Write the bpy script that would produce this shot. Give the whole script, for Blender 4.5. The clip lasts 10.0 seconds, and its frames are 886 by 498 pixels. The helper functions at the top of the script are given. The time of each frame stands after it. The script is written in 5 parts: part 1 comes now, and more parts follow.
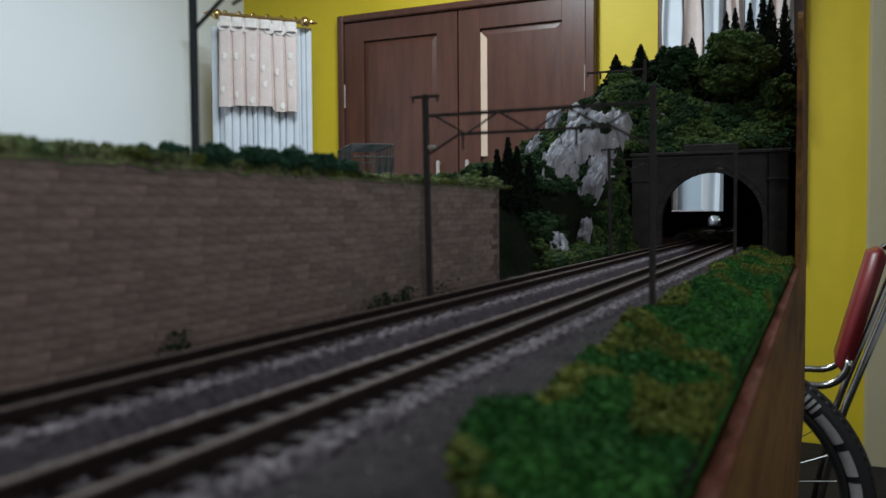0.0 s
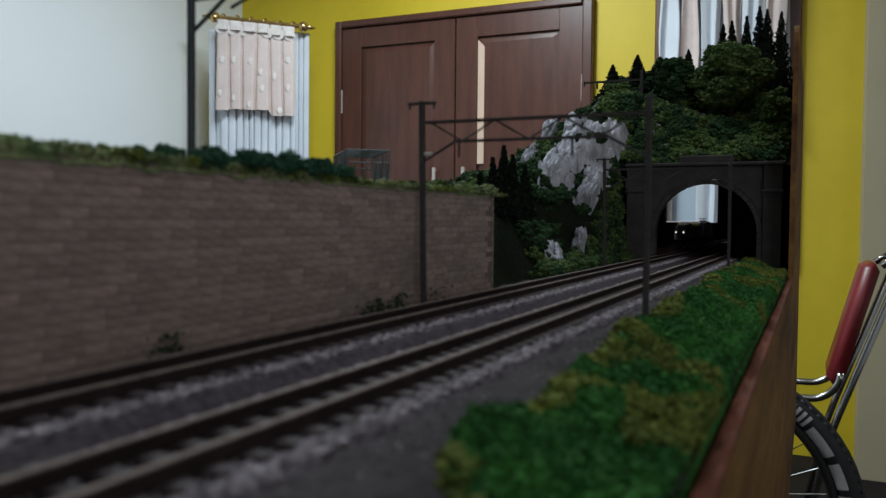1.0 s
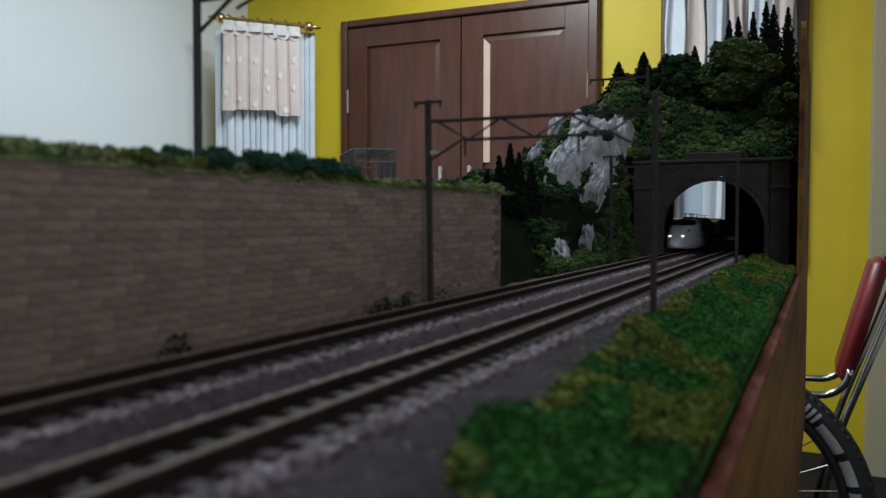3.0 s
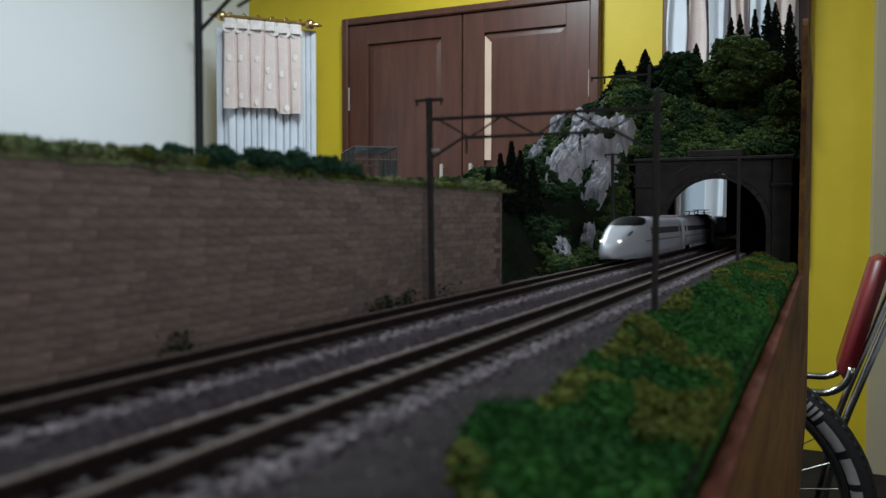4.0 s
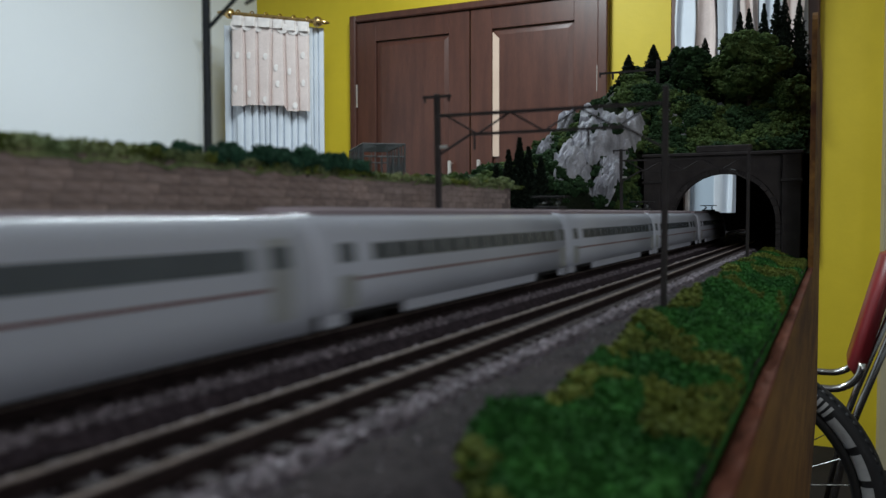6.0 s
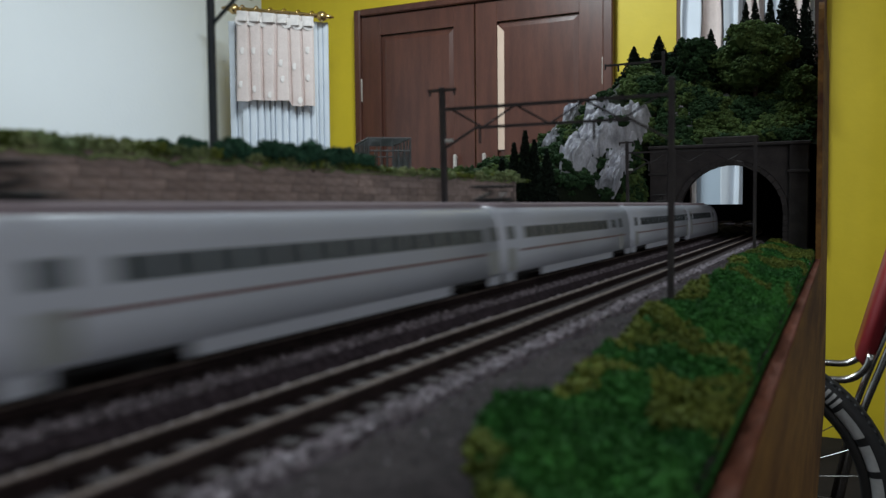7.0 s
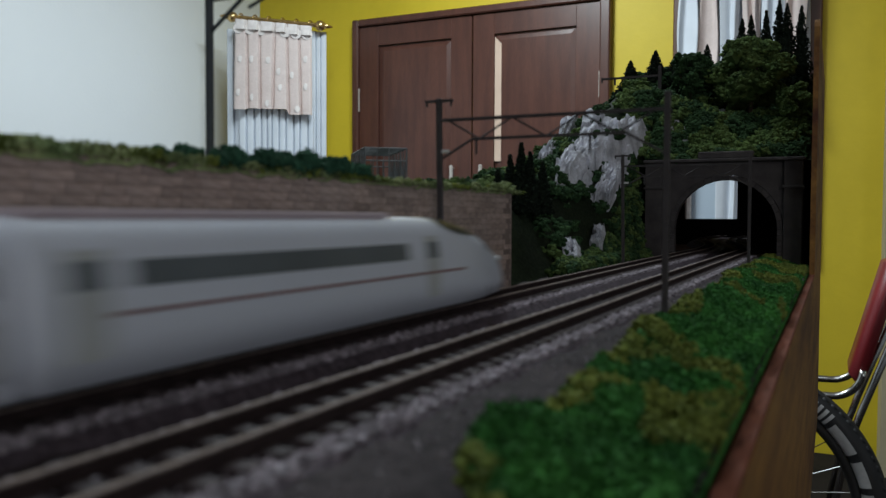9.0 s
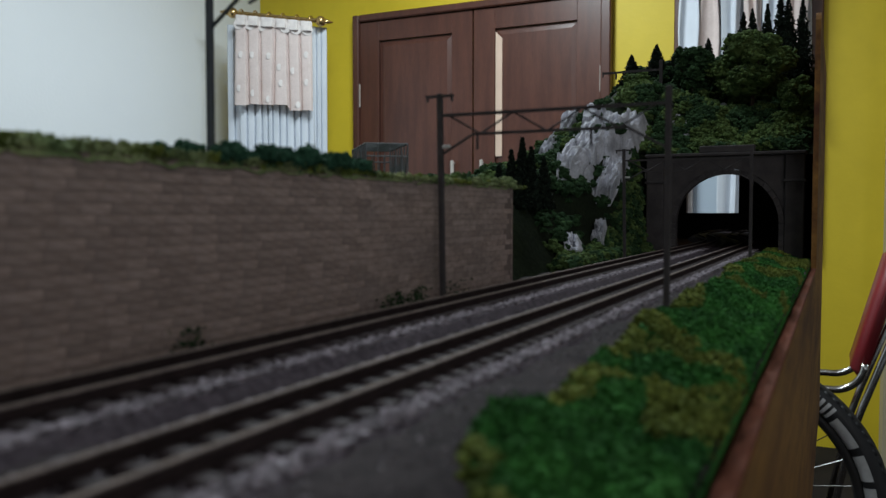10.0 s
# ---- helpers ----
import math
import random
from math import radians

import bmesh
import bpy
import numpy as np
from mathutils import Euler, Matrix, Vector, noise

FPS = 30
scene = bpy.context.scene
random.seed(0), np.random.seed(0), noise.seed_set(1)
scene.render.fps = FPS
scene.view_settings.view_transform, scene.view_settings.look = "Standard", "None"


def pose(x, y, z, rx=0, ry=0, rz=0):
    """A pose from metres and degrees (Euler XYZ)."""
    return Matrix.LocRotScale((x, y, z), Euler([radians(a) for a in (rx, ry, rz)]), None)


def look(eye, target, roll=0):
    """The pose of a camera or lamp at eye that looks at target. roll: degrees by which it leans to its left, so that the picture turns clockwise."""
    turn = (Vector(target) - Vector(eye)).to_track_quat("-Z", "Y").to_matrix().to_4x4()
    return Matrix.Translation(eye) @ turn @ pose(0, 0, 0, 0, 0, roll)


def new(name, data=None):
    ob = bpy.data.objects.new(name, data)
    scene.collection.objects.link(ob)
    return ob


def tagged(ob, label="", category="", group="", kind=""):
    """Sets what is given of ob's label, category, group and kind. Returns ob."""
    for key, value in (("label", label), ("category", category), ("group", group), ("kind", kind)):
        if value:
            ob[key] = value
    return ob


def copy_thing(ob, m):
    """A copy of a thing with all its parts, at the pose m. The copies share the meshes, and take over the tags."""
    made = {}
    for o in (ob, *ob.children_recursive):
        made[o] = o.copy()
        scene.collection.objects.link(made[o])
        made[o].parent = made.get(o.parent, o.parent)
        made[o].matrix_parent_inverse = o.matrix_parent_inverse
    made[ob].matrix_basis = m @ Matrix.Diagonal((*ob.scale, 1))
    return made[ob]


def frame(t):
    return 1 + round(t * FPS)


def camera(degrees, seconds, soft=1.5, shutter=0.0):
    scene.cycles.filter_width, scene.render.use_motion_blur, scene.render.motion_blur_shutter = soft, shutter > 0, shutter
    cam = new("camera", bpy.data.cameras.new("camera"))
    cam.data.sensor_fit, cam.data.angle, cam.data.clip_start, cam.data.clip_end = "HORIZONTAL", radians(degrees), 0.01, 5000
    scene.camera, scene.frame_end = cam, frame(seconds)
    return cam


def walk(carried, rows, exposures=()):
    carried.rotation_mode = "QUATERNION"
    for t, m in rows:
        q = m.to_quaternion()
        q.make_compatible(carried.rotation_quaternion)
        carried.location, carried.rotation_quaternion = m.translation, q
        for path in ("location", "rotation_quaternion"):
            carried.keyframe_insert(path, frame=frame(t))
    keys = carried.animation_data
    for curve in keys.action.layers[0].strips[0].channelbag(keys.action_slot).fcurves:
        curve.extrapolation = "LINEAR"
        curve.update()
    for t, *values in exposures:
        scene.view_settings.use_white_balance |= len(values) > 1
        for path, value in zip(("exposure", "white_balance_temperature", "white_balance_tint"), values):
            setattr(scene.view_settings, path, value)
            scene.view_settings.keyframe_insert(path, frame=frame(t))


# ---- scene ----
EYE = 0.0235  # the lens above the rail tops; z = 0 is the top of the rails
cam = camera(57.0, 10.0, soft=1.35, shutter=0.8)
PATH = [
    (0, pose(0, 0, EYE, 87.479, 0.431, 24.735)),
    (0.5, pose(0, 0, EYE, 87.954, -0.592, 24.177)),
    (1, pose(0, 0, EYE, 87.960, -0.521, 24.380)),
    (1.5, pose(0, 0, EYE, 87.990, -0.584, 24.500)),
    (2, pose(0, 0, EYE, 87.963, -0.405, 24.701)),
    (2.5, pose(0, 0, EYE, 87.910, -0.144, 24.815)),
    (4, pose(0, 0, EYE, 87.721, -0.089, 24.939)),
    (4.5, pose(0, 0, EYE, 87.480, 0.097, 25.406)),
    (5, pose(0, 0, EYE, 87.502, -0.101, 24.936)),
    (5.5, pose(0, 0, EYE, 87.616, -0.118, 25.193)),
    (7, pose(0, 0, EYE, 87.050, 0.576, 25.932)),
    (7.5, pose(0, 0, EYE, 87.374, 0.309, 25.826)),
    (8, pose(0, 0, EYE, 87.326, 0.115, 25.673)),
    (8.5, pose(0, 0, EYE, 87.365, -0.101, 25.530)),
    (9, pose(0, 0, EYE, 87.793, -0.234, 25.611)),
    (9.5, pose(0, 0, EYE, 87.630, -0.304, 25.585)),
    (10, pose(0, 0, EYE, 87.460, 0.000, 25.700)),
]
walk(cam, PATH)
cam.data.dof.use_dof = True
cam.data.dof.focus_distance = 0.80
cam.data.dof.aperture_fstop = 28.0

# ---- light ----
FLOOR = -0.96
CEIL = 1.75
YW = 3.75  # back wall
world = bpy.data.worlds.new("world")
scene.world = world
world.use_nodes = True
world.node_tree.nodes["Background"].inputs[0].default_value = (0.75, 0.85, 1.0, 1)
world.node_tree.nodes["Background"].inputs[1].default_value = 0.3


def area_lamp(name, place, target, sx, sy, watts, colour):
    d = bpy.data.lights.new(name, "AREA")
    d.shape, d.size, d.size_y, d.energy, d.color = "RECTANGLE", sx, sy, watts, colour
    ob = new(name, d)
    ob.matrix_world = look(place, target)
    return ob


area_lamp("ceiling_lamp", (-1.3, 2.25, CEIL - 0.08), (-1.3, 2.25, 0), 0.3, 1.2, 46, (0.83, 0.95, 1.0))
area_lamp("ceiling_lamp", (-0.7, 0.6, CEIL - 0.08), (-0.7, 0.6, 0), 0.3, 1.0, 9, (0.83, 0.95, 1.0))
# fill lamp added behind the lens for faces turned to +x; no window there
area_lamp("fill_lamp", (1.7, -2.4, 0.85), (-0.2, 0.4, 0.0), 1.0, 1.4, 12, (0.97, 0.97, 1.0))
scene.view_settings.exposure = 0.45

# ---- materials ----


def mat(name, c1, c2=None, scale=20.0, rough=0.6, metal=0.0, bump=0.0, bscale=None, fine=0.0, detail=5.0,
        stretch=(1, 1, 1), emit=0.0, objrand=0.0, island=0.0, spec=0.5):
    m = bpy.data.materials.new(name)
    m.use_nodes = True
    nt = m.node_tree
    b = nt.nodes["Principled BSDF"]
    b.inputs["Roughness"].default_value = rough
    b.inputs["Metallic"].default_value = metal
    b.inputs["Specular IOR Level"].default_value = spec
    c2 = c2 or tuple(v * 0.8 for v in c1)
    tc = nt.nodes.new("ShaderNodeTexCoord")
    mp = nt.nodes.new("ShaderNodeMapping")
    mp.inputs["Scale"].default_value = stretch
    nt.links.new(tc.outputs["Object"], mp.inputs["Vector"])
    n = nt.nodes.new("ShaderNodeTexNoise")
    n.inputs["Scale"].default_value, n.inputs["Detail"].default_value = scale, detail
    nt.links.new(mp.outputs[0], n.inputs["Vector"])
    ramp = nt.nodes.new("ShaderNodeValToRGB")
    ramp.color_ramp.elements[0].position, ramp.color_ramp.elements[1].position = 0.32, 0.68
    ramp.color_ramp.elements[0].color, ramp.color_ramp.elements[1].color = (*c1, 1), (*c2, 1)
    nt.links.new(n.outputs["Fac"], ramp.inputs[0])
    out = ramp.outputs[0]
    if fine:
        n2 = nt.nodes.new("ShaderNodeTexNoise")
        n2.inputs["Scale"].default_value, n2.inputs["Detail"].default_value = scale * 9, 4
        nt.links.new(mp.outputs[0], n2.inputs["Vector"])
        hs = nt.nodes.new("ShaderNodeMapRange")
        hs.inputs[1].default_value, hs.inputs[2].default_value = 0.3, 0.7
        hs.inputs[3].default_value, hs.inputs[4].default_value = 1 - fine, 1 + fine
        nt.links.new(n2.outputs["Fac"], hs.inputs[0])
        mx = nt.nodes.new("ShaderNodeVectorMath")
        mx.operation = "MULTIPLY"
        nt.links.new(out, mx.inputs[0])
        nt.links.new(hs.outputs[0], mx.inputs[1])
        out = mx.outputs[0]
    for amount, node, sock in ((objrand, "ShaderNodeObjectInfo", "Random"), (island, "ShaderNodeNewGeometry", "Random Per Island")):
        if amount:
            info = nt.nodes.new(node)
            r = nt.nodes.new("ShaderNodeMapRange")
            r.inputs[3].default_value, r.inputs[4].default_value = 1 - amount, 1 + amount
            nt.links.new(info.outputs[sock], r.inputs[0])
            mx = nt.nodes.new("ShaderNodeVectorMath")
            mx.operation = "MULTIPLY"
            nt.links.new(out, mx.inputs[0])
            nt.links.new(r.outputs[0], mx.inputs[1])
            out = mx.outputs[0]
    nt.links.new(out, b.inputs["Base Color"])
    if emit:
        b.inputs["Emission Color"].default_value = (*c1, 1)
        b.inputs["Emission Strength"].default_value = emit
    if bump:
        nb = nt.nodes.new("ShaderNodeTexNoise")
        nb.inputs["Scale"].default_value, nb.inputs["Detail"].default_value = bscale or scale * 4, 4
        nt.links.new(mp.outputs[0], nb.inputs["Vector"])
        bp = nt.nodes.new("ShaderNodeBump")
        bp.inputs["Strength"].default_value = bump
        bp.inputs["Distance"].default_value = 0.3 / (bscale or scale * 4)
        nt.links.new(nb.outputs["Fac"], bp.inputs["Height"])
        nt.links.new(bp.outputs[0], b.inputs["Normal"])
    return m


M = {
    "white_wall": mat("white_wall_paint", (0.74, 0.77, 0.80), (0.70, 0.73, 0.76), 1.3, 0.7, bump=0.15, bscale=60),
    "yellow": mat("yellow_wall_paint", (0.62, 0.47, 0.02), (0.56, 0.42, 0.015), 1.6, 0.55, bump=0.12, bscale=50, fine=0.03),
    "pale": mat("pale_wall_paint", (0.43, 0.37, 0.24), (0.38, 0.325, 0.21), 1.5, 0.7, bump=0.1, bscale=50),
    "ceil": mat("ceiling_paint", (0.75, 0.75, 0.73), (0.7, 0.7, 0.69), 2, 0.8),
    "tile": mat("floor_tile", (0.020, 0.016, 0.015), (0.014, 0.012, 0.011), 3, 0.85, spec=0.1, fine=0.1),
    "door": mat("dark_brown_varnish", (0.098, 0.038, 0.026), (0.066, 0.026, 0.019), 5, 0.32, bump=0.06, bscale=80, stretch=(6, 6, 0.7), fine=0.12),
    # pale colour that holds the reflection along the door panel's bevel
    "strip": mat("bevel_reflection_paint", (0.62, 0.46, 0.36), (0.55, 0.40, 0.31), 8, 0.4),
    "handle": mat("pale_metal_handle", (0.75, 0.68, 0.62), (0.6, 0.55, 0.5), 30, 0.25, 0.6),
    "brass": mat("brass", (0.65, 0.45, 0.2), (0.55, 0.38, 0.16), 40, 0.22, 0.9),
    "peach": mat("peach_curtain_cloth", (0.68, 0.58, 0.55), (0.62, 0.52, 0.49), 14, 0.85, bump=0.1, bscale=300, fine=0.05),
    "dot": mat("white_flower_print", (0.77, 0.71, 0.685), None, 30, 0.85),
    "white_cloth": mat("white_curtain_cloth", (0.66, 0.70, 0.76), (0.60, 0.64, 0.70), 9, 0.85, bump=0.1, bscale=300),
    "frame": mat("window_frame_wood", (0.10, 0.04, 0.028), None, 6, 0.35, stretch=(4, 4, 0.6)),
    "glassy": mat("window_pane_pale", (0.5, 0.58, 0.66), (0.45, 0.53, 0.62), 2, 0.1),
    "brick": mat("stone_brick_sheet", (0.40, 0.297, 0.255), (0.30, 0.236, 0.213), 75, 0.85, bump=0.25, bscale=1500, stretch=(1, 0.45, 1.3), fine=0.2, objrand=0.16, spec=0.1),
    "brick_far": mat("stone_brick_sheet_joined", (0.40, 0.297, 0.255), (0.30, 0.236, 0.213), 75, 0.85, bump=0.25, bscale=1500, stretch=(1, 0.45, 1.3), fine=0.2, island=0.16, spec=0.1),
    "mortar": mat("stone_joint", (0.185, 0.135, 0.117), (0.15, 0.11, 0.097), 200, 0.9),
    "rail_side": mat("dark_rail_web", (0.044, 0.031, 0.031), (0.030, 0.022, 0.022), 300, 0.9, spec=0.05),
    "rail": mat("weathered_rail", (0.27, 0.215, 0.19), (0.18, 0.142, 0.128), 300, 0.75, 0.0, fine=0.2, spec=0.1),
    "sleeper": mat("dark_sleeper", (0.062, 0.048, 0.050), (0.040, 0.031, 0.033), 300, 0.75, objrand=0.2, spec=0.12),
    "roadbed": mat("ballast_roadbed", (0.100, 0.079, 0.094), (0.048, 0.038, 0.046), 500, 0.85, bump=0.9, bscale=900, fine=0.35, spec=0.12),
    "stone": mat("ballast_stone", (0.30, 0.265, 0.295), (0.165, 0.147, 0.162), 300, 0.85, island=0.45, spec=0.12),
    "ballast": mat("grey_ballast_ground", (0.045, 0.035, 0.037), (0.018, 0.014, 0.016), 60, 0.9, bump=0.9, bscale=1000, fine=0.4, spec=0.12),
    "grass": mat("green_turf", (0.042, 0.158, 0.030), (0.016, 0.072, 0.017), 38, 0.95, bump=0.8, bscale=900, fine=0.3, island=0.25, spec=0.15),
    "olive": mat("olive_turf", (0.150, 0.175, 0.034), (0.080, 0.112, 0.025), 50, 0.95, fine=0.3, island=0.25, spec=0.15),
    "terrace": mat("dry_green_turf", (0.25, 0.28, 0.13), (0.12, 0.17, 0.07), 90, 0.95, bump=0.8, bscale=900, fine=0.35, island=0.3, spec=0.15),
    "darkleaf": mat("dark_green_foliage", (0.034, 0.072, 0.028), (0.018, 0.042, 0.018), 120, 0.95, island=0.3, spec=0.15),
    "bush": mat("blue_green_bush", (0.034, 0.098, 0.056), (0.017, 0.052, 0.032), 120, 0.95, island=0.3, spec=0.15),
    "leaf": mat("olive_green_foliage", (0.092, 0.138, 0.042), (0.048, 0.085, 0.028), 120, 0.95, island=0.3, spec=0.15),
    "fir": mat("fir_needles", (0.012, 0.020, 0.012), (0.007, 0.012, 0.008), 200, 0.95, island=0.5, spec=0.15),
    "bark": mat("bark", (0.06, 0.04, 0.028), None, 300, 0.9),
    "hill": mat("hill_scatter", (0.016, 0.024, 0.011), (0.009, 0.013, 0.007), 60, 0.95, bump=0.9, bscale=500, fine=0.4, spec=0.15),
    "rock": mat("painted_rock", (0.70, 0.71, 0.78), (0.28, 0.285, 0.315), 80, 0.75, bump=0.3, bscale=500, fine=0.15),
    "portal": mat("dark_stone_portal", (0.052, 0.045, 0.045), (0.032, 0.028, 0.029), 150, 0.85, bump=0.5, bscale=1200, fine=0.2, objrand=0.2),
    # near-black that carries the tunnel's inner shade as colour
    "black": mat("tunnel_shade_black", (0.006, 0.0055, 0.0055), None, 50, 0.9),
    "ply": mat("stained_plywood", (0.30, 0.150, 0.038), (0.085, 0.030, 0.016), 16, 0.6, spec=0.2, bump=0.1, bscale=200, stretch=(3, 0.5, 3), fine=0.2),
    "plyedge": mat("dark_stained_edge", (0.165, 0.052, 0.031), (0.09, 0.031, 0.019), 30, 0.85, spec=0.15, fine=0.25, stretch=(3, 0.6, 3)),
    "steel": mat("grey_brown_steel", (0.045, 0.038, 0.039), (0.030, 0.026, 0.027), 300, 0.75, 0.0, fine=0.15),
    "slate": mat("dark_slate_steel", (0.045, 0.055, 0.07), (0.035, 0.043, 0.055), 300, 0.5),
    "truss": mat("grey_truss", (0.20, 0.22, 0.23), (0.14, 0.155, 0.165), 200, 0.6),
    "insul": mat("pale_insulator", (0.6, 0.6, 0.58), None, 300, 0.3),
    "train": mat("glossy_white_train", (0.63, 0.66, 0.74), (0.60, 0.63, 0.71), 40, 0.29, spec=0.45),
    "train_roof": mat("pale_pinkish_roof", (0.46, 0.38, 0.41), (0.40, 0.33, 0.36), 60, 0.75, spec=0.15),
    "skirt": mat("pale_grey_skirt", (0.50, 0.52, 0.52), None, 60, 0.4),
    "window": mat("dark_train_window", (0.135, 0.155, 0.168), (0.12, 0.137, 0.148), 60, 0.25),
    "pane": mat("grey_tinted_pane", (0.119, 0.137, 0.149), None, 60, 0.25),
    "screen": mat("black_windscreen", (0.010, 0.012, 0.012), None, 30, 0.3, spec=0.08),
    "red": mat("red_stripe", (0.22, 0.07, 0.06), None, 100, 0.35),
    "under": mat("black_underframe", (0.014, 0.013, 0.013), None, 200, 0.7),
    "lamp": mat("headlight", (1.0, 0.97, 0.9), (1.0, 0.97, 0.9), 10, 0.3, emit=1.1),
    "maroon": mat("dark_red_vinyl", (0.20, 0.015, 0.020), (0.15, 0.012, 0.016), 12, 0.38, bump=0.1, bscale=150),
    "chrome": mat("chrome_tube", (0.52, 0.51, 0.50), (0.45, 0.44, 0.43), 20, 0.2, 1.0),
    "rubber": mat("black_tyre_rubber", (0.022, 0.022, 0.024), None, 60, 0.6, bump=0.3, bscale=160),
    "print": mat("white_tyre_print", (0.6, 0.6, 0.6), None, 60, 0.5),
}

# ---- builders ----


def finish(name, bm, material, parent=None, label="", smooth=False):
    me = bpy.data.meshes.new(name)
    bmesh.ops.recalc_face_normals(bm, faces=bm.faces)
    bm.to_mesh(me)
    bm.free()
    for m in material if isinstance(material, (list, tuple)) else [material]:
        me.materials.append(M[m])
    if smooth:
        for p in me.polygons:
            p.use_smooth = True
    ob = new(name, me)
    if parent:
        ob.parent = parent
    if label:
        ob["label"] = label
    return ob


def part(name, bm, material, parent, label="", smooth=False):
    return finish(name, bm, material, parent, label, smooth)


def thing(name, label, category, group="", kind="", at=(0, 0, 0)):
    ob = new(name)
    ob.empty_display_size = 0.01
    ob.location = at
    return tagged(ob, label, category, group, kind)


def mesh_data(bm, name, material, smooth=False):
    ob = finish(name, bm, material, smooth=smooth)
    me = ob.data
    bpy.data.objects.remove(ob)
    return me


def box(bm, x0, x1, y0, y1, z0, z1, bevel=0.0, mi=0):
    vs = [bm.verts.new((x, y, z)) for x in (x0, x1) for y in (y0, y1) for z in (z0, z1)]
    q = [(0, 1, 3, 2), (4, 6, 7, 5), (0, 4, 5, 1), (2, 3, 7, 6), (0, 2, 6, 4), (1, 5, 7, 3)]
    fs = [bm.faces.new([vs[i] for i in f]) for f in q]
    for f in fs:
        f.material_index = mi
    if bevel:
        es = {e for f in fs for e in f.edges}
        bmesh.ops.bevel(bm, geom=list(es), offset=bevel, segments=1, affect="EDGES")
    return vs


def boxm(x0, x1, y0, y1, z0, z1, bevel=0.0):
    bm = bmesh.new()
    box(bm, x0, x1, y0, y1, z0, z1, bevel)
    return bm


def rod(bm, a, b, r, n=6, r2=None):
    a, b = Vector(a), Vector(b)
    q = (b - a).to_track_quat("Z", "Y").to_matrix()
    r2 = r if r2 is None else r2
    rings = []
    for p, rr in ((a, r), (b, r2)):
        rings.append([bm.verts.new(p + q @ Vector((rr * math.cos(k * math.tau / n), rr * math.sin(k * math.tau / n), 0))) for k in range(n)])
    for k in range(n):
        bm.faces.new((rings[0][k], rings[0][(k + 1) % n], rings[1][(k + 1) % n], rings[1][k]))
    bm.faces.new(rings[0][::-1])
    bm.faces.new(rings[1])


def rodm(a, b, r, n=6, r2=None):
    bm = bmesh.new()
    rod(bm, a, b, r, n, r2)
    return bm


def tube(bm, pts, r, n=8):
    """A bent tube through the points."""
    rings = []
    pts = [Vector(p) for p in pts]
    for i, p in enumerate(pts):
        d = (pts[min(i + 1, len(pts) - 1)] - pts[max(i - 1, 0)]).normalized()
        q = d.to_track_quat("Z", "Y").to_matrix()
        rings.append([bm.verts.new(p + q @ Vector((r * math.cos(k * math.tau / n), r * math.sin(k * math.tau / n), 0))) for k in range(n)])
    for a, b in zip(rings, rings[1:]):
        best = min(range(n), key=lambda s: sum((a[k].co - b[(k + s) % n].co).length for k in range(n)))
        for k in range(n):
            bm.faces.new((a[k], a[(k + 1) % n], b[(k + 1 + best) % n], b[(k + best) % n]))
    bm.faces.new(rings[0][::-1])
    bm.faces.new(rings[-1])


def grid_mesh(name, us, vs, place, material, parent=None, smooth=True, keep=None):
    """A sheet of us x vs points, each from place(u, v)."""
    verts = [place(u, v) for u in us for v in vs]
    n = len(vs)
    faces = [(i * n + j, (i + 1) * n + j, (i + 1) * n + j + 1, i * n + j + 1) for i in range(len(us) - 1) for j in range(n - 1)
             if keep is None or keep((us[i] + us[i + 1]) / 2, (vs[j] + vs[j + 1]) / 2)]
    me = bpy.data.meshes.new(name)
    me.from_pydata(verts, [], faces)
    me.materials.append(M[material])
    for p in me.polygons:
        p.use_smooth = smooth
    ob = new(name, me)
    if parent:
        ob.parent = parent
    return ob


def grid_bm(us, vs, place):
    bm = bmesh.new()
    rows = [[bm.verts.new(place(u, v)) for v in vs] for u in us]
    for a, b in zip(rows, rows[1:]):
        for j in range(len(vs) - 1):
            bm.faces.new((a[j], b[j], b[j + 1], a[j + 1]))
    return bm


def ss(a, b, x):
    t = min(1, max(0, (x - a) / (b - a)))
    return t * t * (3 - 2 * t)


def nz(x, y, z=0.0, f=1.0):
    return noise.noise((x * f, y * f, z * f))


def ico_unit():
    bm = bmesh.new()
    bmesh.ops.create_icosphere(bm, subdivisions=1, radius=1.0)
    v = np.array([tuple(q.co) for q in bm.verts])
    f = [tuple(q.index for q in face.verts) for face in bm.faces]
    bm.free()
    return v, f


ICO_V, ICO_F = ico_unit()


